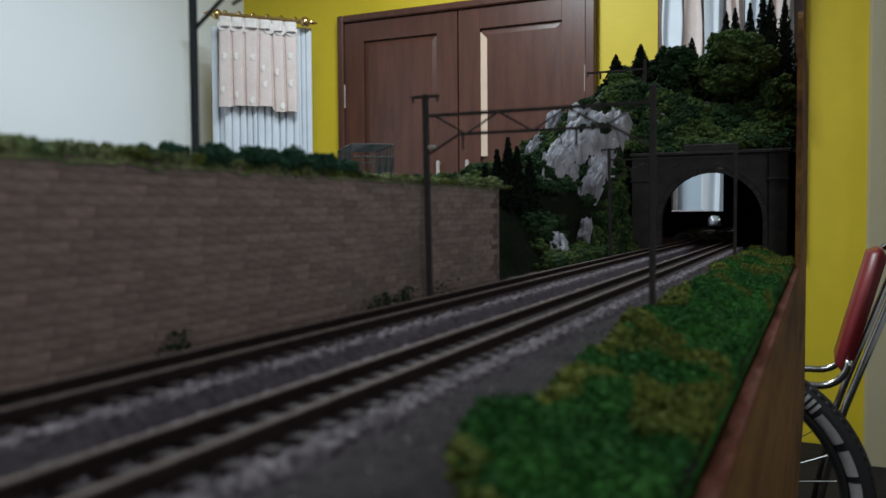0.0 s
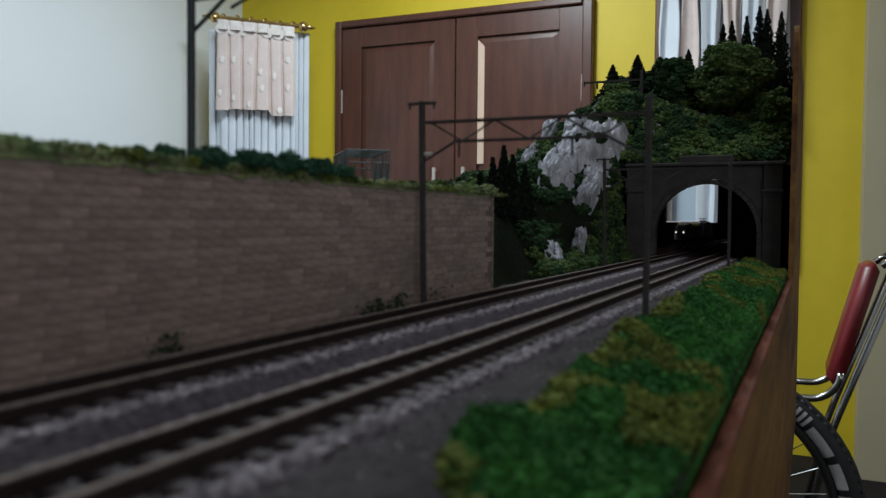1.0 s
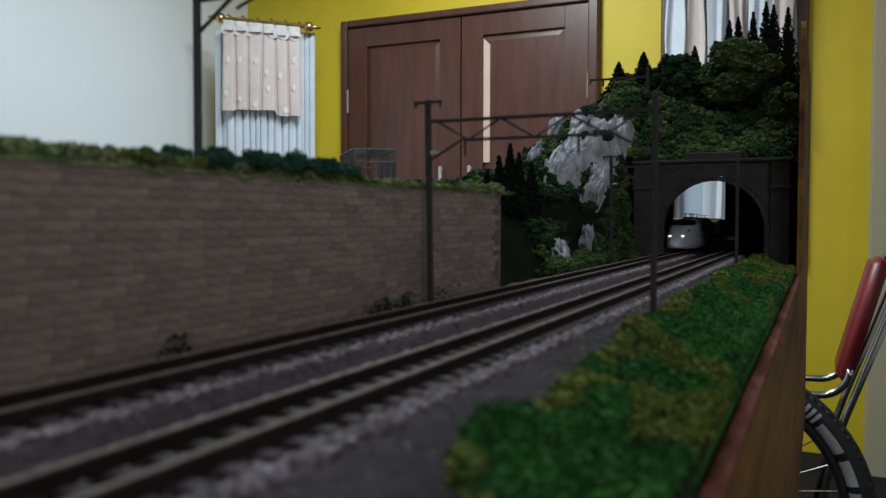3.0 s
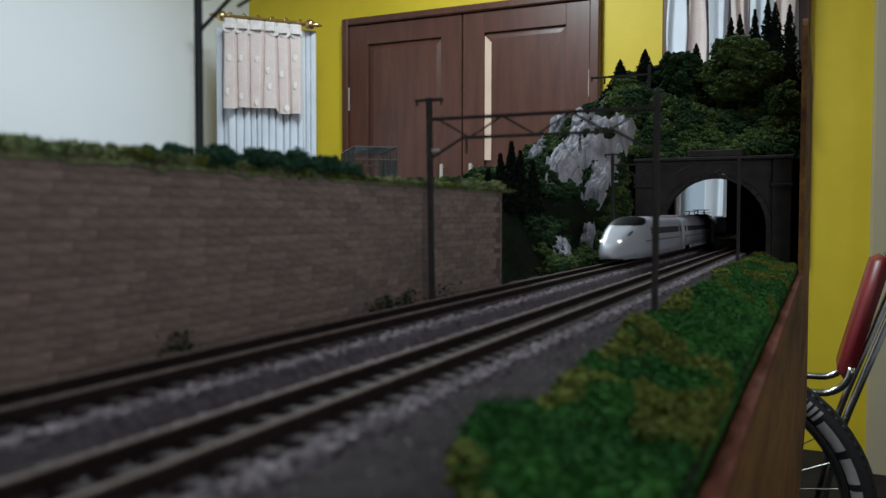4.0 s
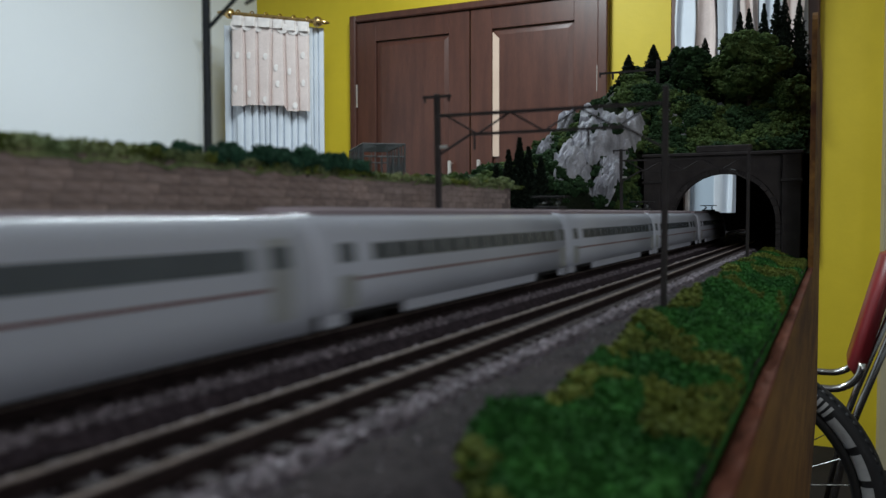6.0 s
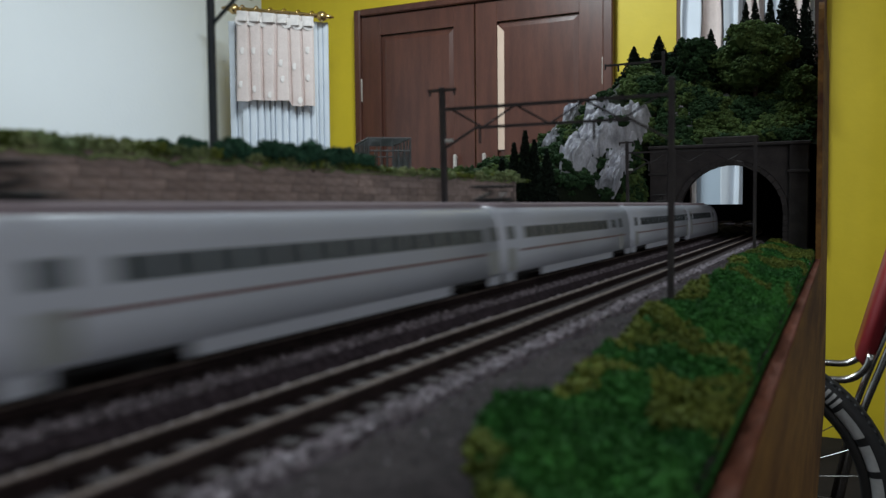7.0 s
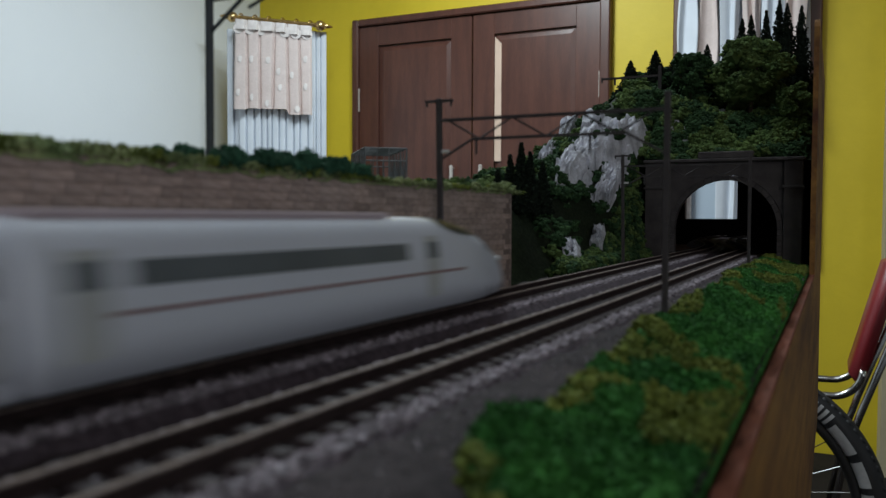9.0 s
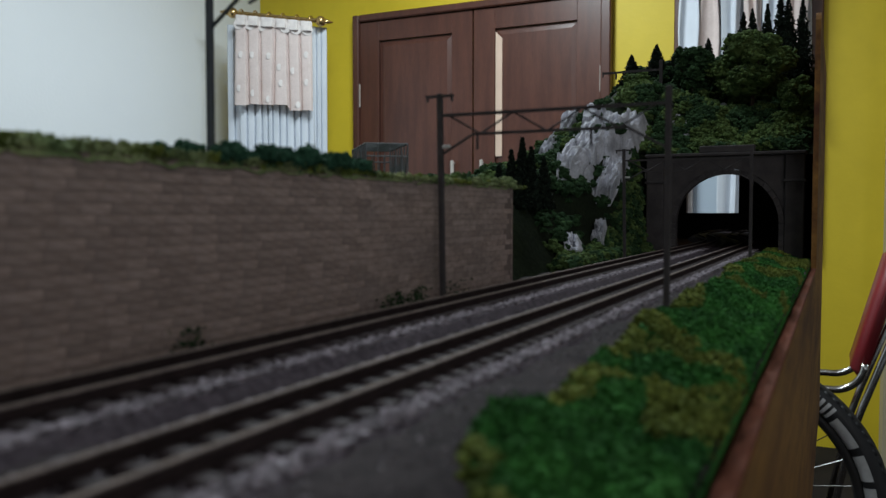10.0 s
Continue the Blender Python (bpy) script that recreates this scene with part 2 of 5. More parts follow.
class Bits:
    """Many small three-sided flakes gathered into one mesh."""

    def __init__(self, seed):
        self.v, self.f, self.r = [], [], np.random.default_rng(seed)

    def flake(self, c, s):
        k = len(self.v)
        d = self.r.normal(size=(4, 3))
        d /= np.linalg.norm(d, axis=1)[:, None]
        c = np.array(c)
        self.v += [tuple(c + q * s * (0.6 + 0.6 * self.r.random())) for q in d]
        self.f += [(k, k + 1, k + 2), (k, k + 2, k + 3), (k, k + 3, k + 1), (k + 1, k + 3, k + 2)]

    def lump(self, c, rx, ry, rz, rough=0.28):
        """A knobbly ball of foam."""
        k = len(self.v)
        q = ICO_V * (1 + rough * (self.r.random((len(ICO_V), 1)) - 0.5) * 2) * (rx, ry, rz) + np.array(c)
        self.v += [tuple(p) for p in q]
        self.f += [tuple(i + k for i in f) for f in ICO_F]

    def puff(self, c, rx, ry, rz, n, s, shell=0.55):
        """A clump of foam: a core, small knobs over it and a few loose flakes."""
        self.lump(c, rx * 0.72, ry * 0.72, rz * 0.72)
        a = max(0.0007, min(0.0016, rx * 0.33))
        for _ in range(int(min(90, max(8, 2.2 * (rx / a) ** 2)))):
            d = self.r.normal(size=3)
            d /= np.linalg.norm(d)
            d[2] = d[2] if d[2] > -0.4 else -d[2]
            q = 0.62 + 0.34 * self.r.random()
            t = a * (0.6 + 0.7 * self.r.random())
            self.lump((c[0] + d[0] * rx * q, c[1] + d[1] * ry * q, c[2] + d[2] * rz * q), t, t, t * 0.85, 0.4)
        for _ in range(n // 3):
            d = self.r.normal(size=3)
            d /= np.linalg.norm(d)
            q = 0.9 + 0.2 * self.r.random()
            self.flake((c[0] + d[0] * rx * q, c[1] + d[1] * ry * q, c[2] + d[2] * rz * q), s * 0.7)

    def mesh(self, name, material, parent=None):
        me = bpy.data.meshes.new(name)
        me.from_pydata(self.v, [], self.f)
        me.materials.append(M[material])
        ob = new(name, me)
        if parent:
            ob.parent = parent
        return ob


# ---- room ----
XL, XC, XR, YF = -2.95, 0.175, 2.4, -2.6


def wall(name, bm, material, label):
    return tagged(finish(name, bm, material), label, "wall", kind="structure")


WIN_X0, WIN_X1, WIN_Z0, WIN_Z1 = -0.62, -0.10, -0.12, 1.15


def build_room():
    tagged(finish("floor", boxm(XL - 0.2, XR + 0.2, YF - 0.2, YW + 0.2, FLOOR - 0.1, FLOOR), "tile"), "dark brown tiled room floor", "floor", kind="structure")
    tagged(finish("ceiling", boxm(XL - 0.2, XR + 0.2, YF - 0.2, YW + 0.2, CEIL, CEIL + 0.1), "ceil"), "white painted room ceiling", "ceiling", kind="structure")
    bm = bmesh.new()
    box(bm, XL, WIN_X0, YW, YW + 0.15, FLOOR, CEIL)
    box(bm, WIN_X1, XC, YW, YW + 0.15, FLOOR, CEIL)
    box(bm, WIN_X0, WIN_X1, YW, YW + 0.15, FLOOR, WIN_Z0)
    box(bm, WIN_X0, WIN_X1, YW, YW + 0.15, WIN_Z1, CEIL)
    wall("wall_back", bm, "yellow", "bright yellow painted plaster wall")
    wall("wall_left", boxm(XL - 0.15, XL, YF, YW, FLOOR, CEIL), "white_wall", "white painted plaster wall")
    wall("wall_pale", boxm(XC, XR, YW - 0.25, YW + 0.15, FLOOR, CEIL), "pale", "pale beige painted wall")
    wall("wall_right", boxm(XR, XR + 0.15, YF, YW, FLOOR, CEIL), "white_wall", "white painted plaster side wall")
    wall("wall_front", boxm(XL, XR, YF - 0.15, YF, FLOOR, CEIL), "white_wall", "white painted plaster wall behind the table")


def build_door():
    x0, x1, top = -2.312, -0.937, 1.058
    d = thing("door_1", "closed dark brown varnished double door with panels", "door", kind="structure", at=(0, YW, 0))
    part("door_frame_side", boxm(x0, x0 + 0.036, -0.05, 0.02, FLOOR, top, 0.006), "door", d)
    part("door_frame_side", boxm(x1 - 0.048, x1, -0.05, 0.02, FLOOR, top, 0.006), "door", d)
    part("door_frame_top", boxm(x0 + 0.037, x1 - 0.049, -0.05, 0.02, top - 0.036, top, 0.006), "door", d)
    xm = -1.626
    for a, b in ((x0 + 0.038, xm - 0.004), (xm + 0.004, x1 - 0.050)):
        z0, z1 = FLOOR + 0.01, top - 0.040
        w = 0.112
        left = a < xm - 0.3
        leaf = part("door_leaf", boxm(a, a + w, -0.03, 0.01, z0, z1, 0.0012), "door", d)
        part("rail", boxm(a + w, b - w, -0.03, 0.01, z1 - 0.10, z1, 0.0012), "door", leaf)
        part("rail", boxm(a + w, b - w, -0.03, 0.01, -0.15, 0.02, 0.004), "door", leaf)
        part("rail", boxm(a + w, b - w, -0.03, 0.01, z0, z0 + 0.2, 0.004), "door", leaf)
        part("stile", boxm(b - w, b, -0.03, 0.01, z0, z1, 0.0012), "door", leaf)
        for p0, p1 in ((z0 + 0.2, -0.15), (0.02, z1 - 0.10)):
            bm = boxm(a + w + 0.003, b - w - 0.003, -0.014, 0.008, p0 + 0.003, p1 - 0.003)
            vs = box(bm, a + w + 0.03, b - w - 0.03, -0.0195, -0.014, p0 + 0.03, p1 - 0.03)
            for v in vs:
                if v.co.y > -0.017:
                    v.co.x += 0.022 if v.co.x > (a + b) / 2 else -0.022
                    v.co.z += 0.022 if v.co.z > (p0 + p1) / 2 else -0.022
            part("panel", bm, "door", leaf)
        hx = b - 0.097 if left else a + 0.052
        bm = boxm(hx - 0.010, hx + 0.010, -0.064, -0.052, 0.185, 0.285, 0.005)
        for z in (0.20, 0.27):
            rod(bm, (hx, -0.055, z), (hx, -0.029, z), 0.005)
        part("pull_handle", bm, "handle", leaf, "pale metal pull handle")
        for hz in (0.64, -0.6):
            hx = a - 0.002 if left else b + 0.002
            part("hinge", rodm((hx, -0.036, hz - 0.06), (hx, -0.036, hz + 0.06), 0.006), "handle", leaf, "pale metal hinge")
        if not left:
            # the bright reflection on this bevel, built as a pale strip
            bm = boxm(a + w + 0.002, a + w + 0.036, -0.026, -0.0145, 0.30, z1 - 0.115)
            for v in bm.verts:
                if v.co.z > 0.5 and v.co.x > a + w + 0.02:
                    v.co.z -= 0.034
            part("reflection_strip", bm, "strip", leaf, "pale strip standing in for a bevel reflection")


def cloth(name, x0, x1, y, z0, z1, folds, amp, material, parent, taper=0.0, seed=0, hem=0.0):
    """A hanging cloth with folds, thick enough to see from both sides."""
    us = [i / 90 for i in range(91)]
    vs = [i / 14 for i in range(15)]

    def place(u, v):
        ph = folds * math.tau * u + 1.3 * math.sin(5 * u + seed) + 0.5 * v
        c = (x0 + x1) / 2
        x = c + (x0 + (x1 - x0) * u - c) * (1 - taper * (1 - v)) + 0.006 * math.sin(9 * v + 3 * u + seed)
        z = z0 + (z1 - z0) * v + (hem * math.sin(u * 9 + seed) * (1 - v))
        return (x, y - amp * (0.6 + 0.5 * (1 - v)) * math.sin(ph), z)

    ob = grid_mesh(name, us, vs, place, material, parent)
    s = ob.modifiers.new("thickness", "SOLIDIFY")
    s.thickness = 0.003
    return ob


def draped(name, p, q, z0, z1, folds, amp, material, parent, seed=0, sway=0.0, steps=0.0):
    """A cloth hung between two points, in flat panels that meet in sharp folds."""
    r = random.Random(seed)
    edge = [0.0]
    for k in range(folds):
        edge.append(edge[-1] + 0.7 + 0.6 * r.random())
    edge = [e / edge[-1] for e in edge]
    drop = [steps * r.uniform(-1, 1) for _ in range(folds)]
    lean = [sway * r.uniform(-1, 1) for _ in range(folds + 1)]
    us = [edge[k] + (edge[k + 1] - edge[k]) * i / 8 for k in range(folds) for i in range(8)] + [1.0]
    vs = [i / 16 for i in range(17)]
    along = Vector((q[0] - p[0], q[1] - p[1], 0))
    out = Vector((along.y, -along.x, 0)).normalized()

    def place(u, v):
        k = max(j for j in range(folds) if edge[j] <= u + 1e-9)
        f = min(1.0, (u - edge[k]) / (edge[k + 1] - edge[k]))
        bulge = 0.6 * (1 - abs(2 * f - 1) ** 8) * (0.75 + 0.5 * (1 - v)) + 0.9 * f * (0.4 + 0.9 * (1 - v))
        x = u + (lean[k] * (1 - f) + lean[k + 1] * f) * (1 - v)
        c = Vector((p[0], p[1], 0)) + along * x + out * amp * bulge
        return (c.x, c.y, z0 + drop[k] * (1 - v) + (z1 - z0) * v + (q[2] - p[2]) * u)

    ob = grid_mesh(name, us, vs, place, material, parent, smooth=False)
    m = ob.modifiers.new("thickness", "SOLIDIFY")
    m.thickness = 0.003
    return ob


def build_curtains():
    y = YW - 0.10
    c = thing("window_curtain", "peach flower-print valance over white curtain on brass rod", "curtain", "window curtains")
    a, b = Vector((-2.685, 3.20, 1.003)), Vector((-2.305, 3.40, 0.966))
    part("curtain_rod", rodm(a, b, 0.011, 10), "brass", c, "brass curtain rod")
    for p, d in ((a, -1), (b, 1)):
        bm = bmesh.new()
        bmesh.ops.create_uvsphere(bm, u_segments=14, v_segments=8, radius=0.026, matrix=Matrix.Translation(p))
        rod(bm, p, p + (b - a).normalized() * 0.06 * d, 0.020, 10, 0.004)
        part("finial", bm, "brass", c, "brass finial", True)
    part("bracket", rodm((-2.58, 3.255, 0.99), (-2.58, YW, 0.90), 0.007, 8), "brass", c)

    def on(u, back=0.0, z=0.0):
        n = Vector((a.y - b.y, b.x - a.x, 0)).normalized()
        q = a + (b - a) * u + n * back
        return Vector((q.x, q.y, z or q.z))

    draped("curtain", on(-0.09, 0.05), on(0.13, 0.05), -0.3, 0.955, 3, 0.018, "white_cloth", c, 2)
    draped("curtain", on(0.88, 0.05), on(1.06, 0.05), -0.3, 0.950, 3, 0.018, "white_cloth", c, 4)
    draped("curtain", on(0.06, 0.02), on(0.92, 0.02), -0.3, 0.60, 11, 0.026, "white_cloth", c, 6, 0.02)
    val = draped("valance", on(0.04, -0.02), on(0.91, -0.02), 0.560, 0.985, 6, 0.020, "peach", c, 11, 0.030, 0.016)
    draped("header", on(0.04, -0.0235), on(0.91, -0.0235), 0.940, 0.988, 6, 0.020, "dot", c, 11, 0.003, 0.004)
    for k in range(6):
        p = on(0.10 + 0.158 * k, 0.0)
        bm = bmesh.new()
        ring = [p + Vector((0.0, 0.016 * math.cos(t * math.tau / 12), 0.016 * math.sin(t * math.tau / 12) + 0.004)) for t in range(13)]
        tube(bm, ring, 0.0035, 6)
        part("curtain_ring", bm, "brass", c, "dark brass curtain ring", True)
    me = val.data
    tops = [v.co for v in me.vertices]
    n = len(tops) // 17
    for k in range(7):
        p = tops[int((k + 0.5) / 7 * n) * 17 + 14]
        bm = bmesh.new()
        bmesh.ops.create_uvsphere(bm, u_segments=14, v_segments=8, radius=0.029, matrix=Matrix.LocRotScale((p.x + 0.001, p.y - 0.002, p.z + 0.012), Euler((0, 0, 0.48)), (1, 0.05, 0.9)))
        part("scallop", bm, "dot", c, "white scalloped trim", True)
    r = random.Random(9)
    for k in range(12):
        p = tops[int((k % 6 + 0.3 + 0.4 * r.random()) / 6 * n) * 17 + (3 if k < 6 else 8) + r.randrange(-2, 3)]
        bm = bmesh.new()
        bmesh.ops.create_uvsphere(bm, u_segments=10, v_segments=6, radius=0.016, matrix=Matrix.LocRotScale((p.x + 0.0005, p.y - 0.001, p.z), Euler((0, 0, 0.48)), (0.85, 0.05, 1.1)))
        part("printed_flower", bm, "dot", c, "", True)
    w = thing("window_1", "brown wooden window frame with pale panes", "window", kind="structure")
    for a, b in ((WIN_X0 - 0.04, WIN_X0 + 0.02), (WIN_X1 - 0.02, WIN_X1 + 0.04)):
        part("window_frame", boxm(a, b, YW - 0.03, YW + 0.1, WIN_Z0 - 0.05, WIN_Z1 + 0.05, 0.005), "frame", w)
    for a, b in ((WIN_Z0 - 0.05, WIN_Z0), (WIN_Z1, WIN_Z1 + 0.05)):
        part("window_frame", boxm(WIN_X0 + 0.021, WIN_X1 - 0.021, YW - 0.03, YW + 0.1, a, b, 0.005), "frame", w)
    part("inner_frame", boxm(WIN_X0 + 0.022, WIN_X0 + 0.040, YW + 0.02, YW + 0.05, WIN_Z0, WIN_Z1), "dot", w, "white inner window frame")
    part("pane", boxm(WIN_X0 + 0.021, WIN_X1 - 0.021, YW + 0.06, YW + 0.07, WIN_Z0, WIN_Z1), "glassy", w)
    c2 = thing("window_curtain", "long peach and white curtains before a window", "curtain", "window curtains")
    part("curtain_rod", rodm((-0.7, y, 1.2), (-0.02, y, 1.2), 0.011, 10), "brass", c2, "brass curtain rod")
    n = 6
    for k in range(n):
        a = WIN_X0 - 0.005 + k * 0.085
        cloth("curtain", a, a + 0.08, y + 0.012 * (k % 2), 0.42 if k % 2 or k < 2 else -0.35, 1.19, 1.5, 0.014, "peach" if k % 2 else "white_cloth", c2, 0.05, k)
        if k % 2:
            cloth("curtain", a - 0.01, a + 0.09, y + 0.045, 0.42 if k < 2 else -0.35, 1.19, 2, 0.010, "white_cloth", c2, 0.0, k)


def build_chair():
    c = thing("stacking_chair", "dark red vinyl padded chair with chrome tube frame", "chair")
    # back pad, seen nearly edge on, leaning back
    cx, cy, top = 0.137, 2.55, -0.078
    bm = bmesh.new()
    box(bm, -0.022, 0.022, -0.12, 0.12, -0.345, 0.0, 0.018)
    for v in bm.verts:
        v.co.x += 0.5 * (v.co.z + 0.17) ** 2 - (0.006 if v.co.z < -0.3 else 0)
    bmesh.ops.transform(bm, matrix=pose(cx, cy, top, 0, 14, 0), verts=bm.verts)
    part("backrest", bm, "maroon", c, "dark red vinyl padded backrest", True)
    for s in (-1, 1):
        y = cy + s * 0.125
        bm = bmesh.new()
        pts = [(cx + 0.03, y, top - 0.01), (cx + 0.055, y, top + 0.01), (cx + 0.075, y, top - 0.02), (cx - 0.065, y, top - 0.42), (cx - 0.09, y, top - 0.5), (cx - 0.16, y, FLOOR + 0.01)]
        tube(bm, pts, 0.0100, 10)
        part("back_tube", bm, "chrome", c, "chrome tube", True)
        bm = bmesh.new()
        pts = [(cx - 0.135 + 0.075 * math.cos(k * 0.196), y, top - 0.30 - 0.075 * math.sin(k * 0.196)) for k in range(9)]
        pts += [(cx - 0.45, y, top - 0.38), (cx - 0.47, y, top - 0.45), (cx - 0.43, y, FLOOR + 0.01)]
        tube(bm, pts, 0.0100, 10)
        part("leg_tube", bm, "chrome", c, "chrome tube", True)
    part("seat", boxm(cx - 0.55, cx - 0.215, cy - 0.2, cy + 0.2, top - 0.455, top - 0.40, 0.02), "maroon", c, "dark red vinyl padded seat")


def build_bicycle():
    b = thing("bicycle", "bicycle front wheel with black tyre beside the table", "bicycle")
    R0 = 0.335
    cx, cy, cz = -0.212, 1.95, FLOOR + R0

    def ring(bm, R, r, n=64, m=10, sy=1.0):
        rs = []
        for i in range(n):
            a = i * math.tau / n
            rs.append([bm.verts.new((cx + (R + r * math.cos(k * math.tau / m)) * math.cos(a), cy + sy * r * math.sin(k * math.tau / m), cz + (R + r * math.cos(k * math.tau / m)) * math.sin(a))) for k in range(m)])
        for i in range(n):
            for k in range(m):
                bm.faces.new((rs[i][k], rs[(i + 1) % n][k], rs[(i + 1) % n][(k + 1) % m], rs[i][(k + 1) % m]))

    w = thing("wheel", "", "")
    w.parent = b
    bm = bmesh.new()
    ring(bm, R0 - 0.027, 0.027)
    for i in range(96):
        a = i * math.tau / 96
        for s in (-1, 1):
            c = Vector((cx + (R0 - 0.0085) * math.cos(a + s * 0.012), cy + s * 0.011, cz + (R0 - 0.0085) * math.sin(a + s * 0.012)))
            vs = box(bm, -0.004, 0.004, -0.007, 0.007, -0.007, 0.007)
            bmesh.ops.transform(bm, matrix=Matrix.Translation(c) @ Matrix.Rotation(-a, 4, "Y"), verts=vs)
    part("tyre", bm, "rubber", w, "black knobbly rubber tyre", True)
    bm = bmesh.new()
    ring(bm, R0 - 0.062, 0.012, 64, 6)
    part("rim", bm, "under", w, "black rim", True)
    bm = bmesh.new()
    rod(bm, (cx, cy - 0.05, cz), (cx, cy + 0.05, cz), 0.018, 10)
    part("hub", bm, "chrome", w, "metal hub", True)
    for i in range(28):
        a = i * math.tau / 28
        part("spoke", rodm((cx + 0.018 * math.cos(a + 1), cy + (0.025 if i % 2 else -0.025), cz + 0.018 * math.sin(a + 1)), (cx + 0.265 * math.cos(a), cy, cz + 0.265 * math.sin(a)), 0.0012, 4), "chrome", w)
    # pale print on the sidewall, as plain bars
    for k, (a0, a1, r0, r1) in enumerate(((0.93, 0.955, .287, .317), (0.885, 0.91, .287, .317), (0.84, 0.865, .287, .317), (0.795, 0.82, .287, .317), (0.52, 0.755, .282, .306), (0.27, 0.46, .282, .306), (0.05, 0.22, .282, .306))):
        bm = bmesh.new()
        vs = []
        for i in range(7):
            a = a0 + (a1 - a0) * i / 6
            for j in range(6):
                rr = r0 + (r1 - r0) * j / 5
                dy = math.sqrt(max(0, 0.027 ** 2 - (rr - (R0 - 0.027)) ** 2)) + 0.0012
                vs.append(bm.verts.new((cx + rr * math.cos(a), cy - dy, cz + rr * math.sin(a))))
        for i in range(6):
            for j in range(5):
                k0 = 6 * i + j
                bm.faces.new((vs[k0], vs[k0 + 1], vs[k0 + 7], vs[k0 + 6]))
        part("tyre_print", bm, "print", w, "white print on tyre wall")
    for s in (-1, 1):
        part("fork_blade", rodm((cx, cy + s * 0.055, cz), (cx - 0.10, cy + s * 0.05, cz + 0.42), 0.012, 8, 0.016), "under", b, "black fork blade")
    part("fork_crown", boxm(cx - 0.13, cx - 0.08, cy - 0.065, cy + 0.065, cz + 0.40, cz + 0.44, 0.01), "under", b)


# ---- layout table ----
Y0, Y1, YE = -1.25, 1.68, 0.83
FX0, FX1 = -0.0136, -0.0105  # side board
WALLX = -0.1125
WALL_END = 0.294
WALL_TOP = 0.0336
PORTAL = 0.590


def build_table():
    t = thing("layout_table", "wooden model railway table with stained plywood side board", "table")
    part("tabletop", boxm(-1.35, FX0 - 0.0003, Y0, YE, -0.030, -0.014), "plyedge", t)
    part("tabletop", boxm(-1.35, -0.10, YE + 0.0005, Y1, -0.030, -0.014), "plyedge", t)
    bm = boxm(FX0, FX1, Y0, YE, -0.16, -0.0125, 0.0006)
    part("side_board", bm, "ply", t, "brown stained plywood side board")
    part("edge_strip", boxm(FX0 - 0.0001, FX1 + 0.0001, Y0, PORTAL - 0.03, -0.0122, -0.0112, 0.0003), "plyedge", t, "dark stained board edge")
    for x in (-1.3, -0.09):
        for y in (Y0 + 0.05, Y1 - 0.1):
            part("leg", boxm(x, x + 0.05, y, y + 0.05, FLOOR, -0.03, 0.003), "ply", t)


def ground_z(x, y):
    e = -0.0034 - 0.0056 * ss(-0.038, -0.020, x)
    e -= 0.0016 * ss(-0.050, -0.056, x) * ss(-0.113, -0.108, x)
    return e + 0.0007 * nz(x, y, 0, 120) + 0.0008 * nz(x, y, 3, 40)


def build_ground():
    xs = [FX0 - 0.0005 - i * 0.0016 for i in range(64)]
    ys = [-0.25 + i * 0.0025 for i in range(500)]
    g = grid_mesh("ground", xs, ys, lambda x, y: (x, y, ground_z(x, y)), "ballast")
    tagged(g, "grey brown gravel ground beside the tracks", "ground", kind="structure")


def centre_line():
    """The far track's centre: straight, then an S-bend inside the hill and a loop behind it."""
    x, y, a, ds = -0.095, 0.66, 0.0, 0.004
    out = []
    for i in range(500):
        s = 0.66 + i * ds
        out.append((x, y, a))
        x -= ds * math.sin(a)
        y += ds * math.cos(a)
        a += ds * (1 / 0.95 if s < 0.88 else -1 / 0.95 if s < 1.18 else 1 / 0.34)
    return out


LINE = centre_line()


def curve_at(s, x0):
    """A place and heading on a track that is straight and bends inside the hill."""
    if s < 0.66:
        return x0, s, 0.0
    u = min((s - 0.66) / 0.004, 498.99)
    k = int(u)
    x, y, a = [p + (q - p) * (u - k) for p, q in zip(LINE[k], LINE[k + 1])]
    d = x0 + 0.095
    return x + d * math.cos(a), y + d * math.sin(a), a


def sweep(bm, x0, prof, s0, s1, step):
    n = max(2, int((s1 - s0) / step) + 1)
    rings = []
    for i in range(n):
        s = s0 + (s1 - s0) * i / (n - 1)
        x, y, a = curve_at(s, x0)
        rings.append([bm.verts.new((x + px * math.cos(a), y + px * math.sin(a), pz)) for px, pz in prof])
    m = len(prof)
    for a, b in zip(rings, rings[1:]):
        for k in range(m):
            bm.faces.new((a[k], a[(k + 1) % m], b[(k + 1) % m], b[k]))
    bm.faces.new(rings[0])
    bm.faces.new(rings[-1][::-1])


PITCH = 0.0058


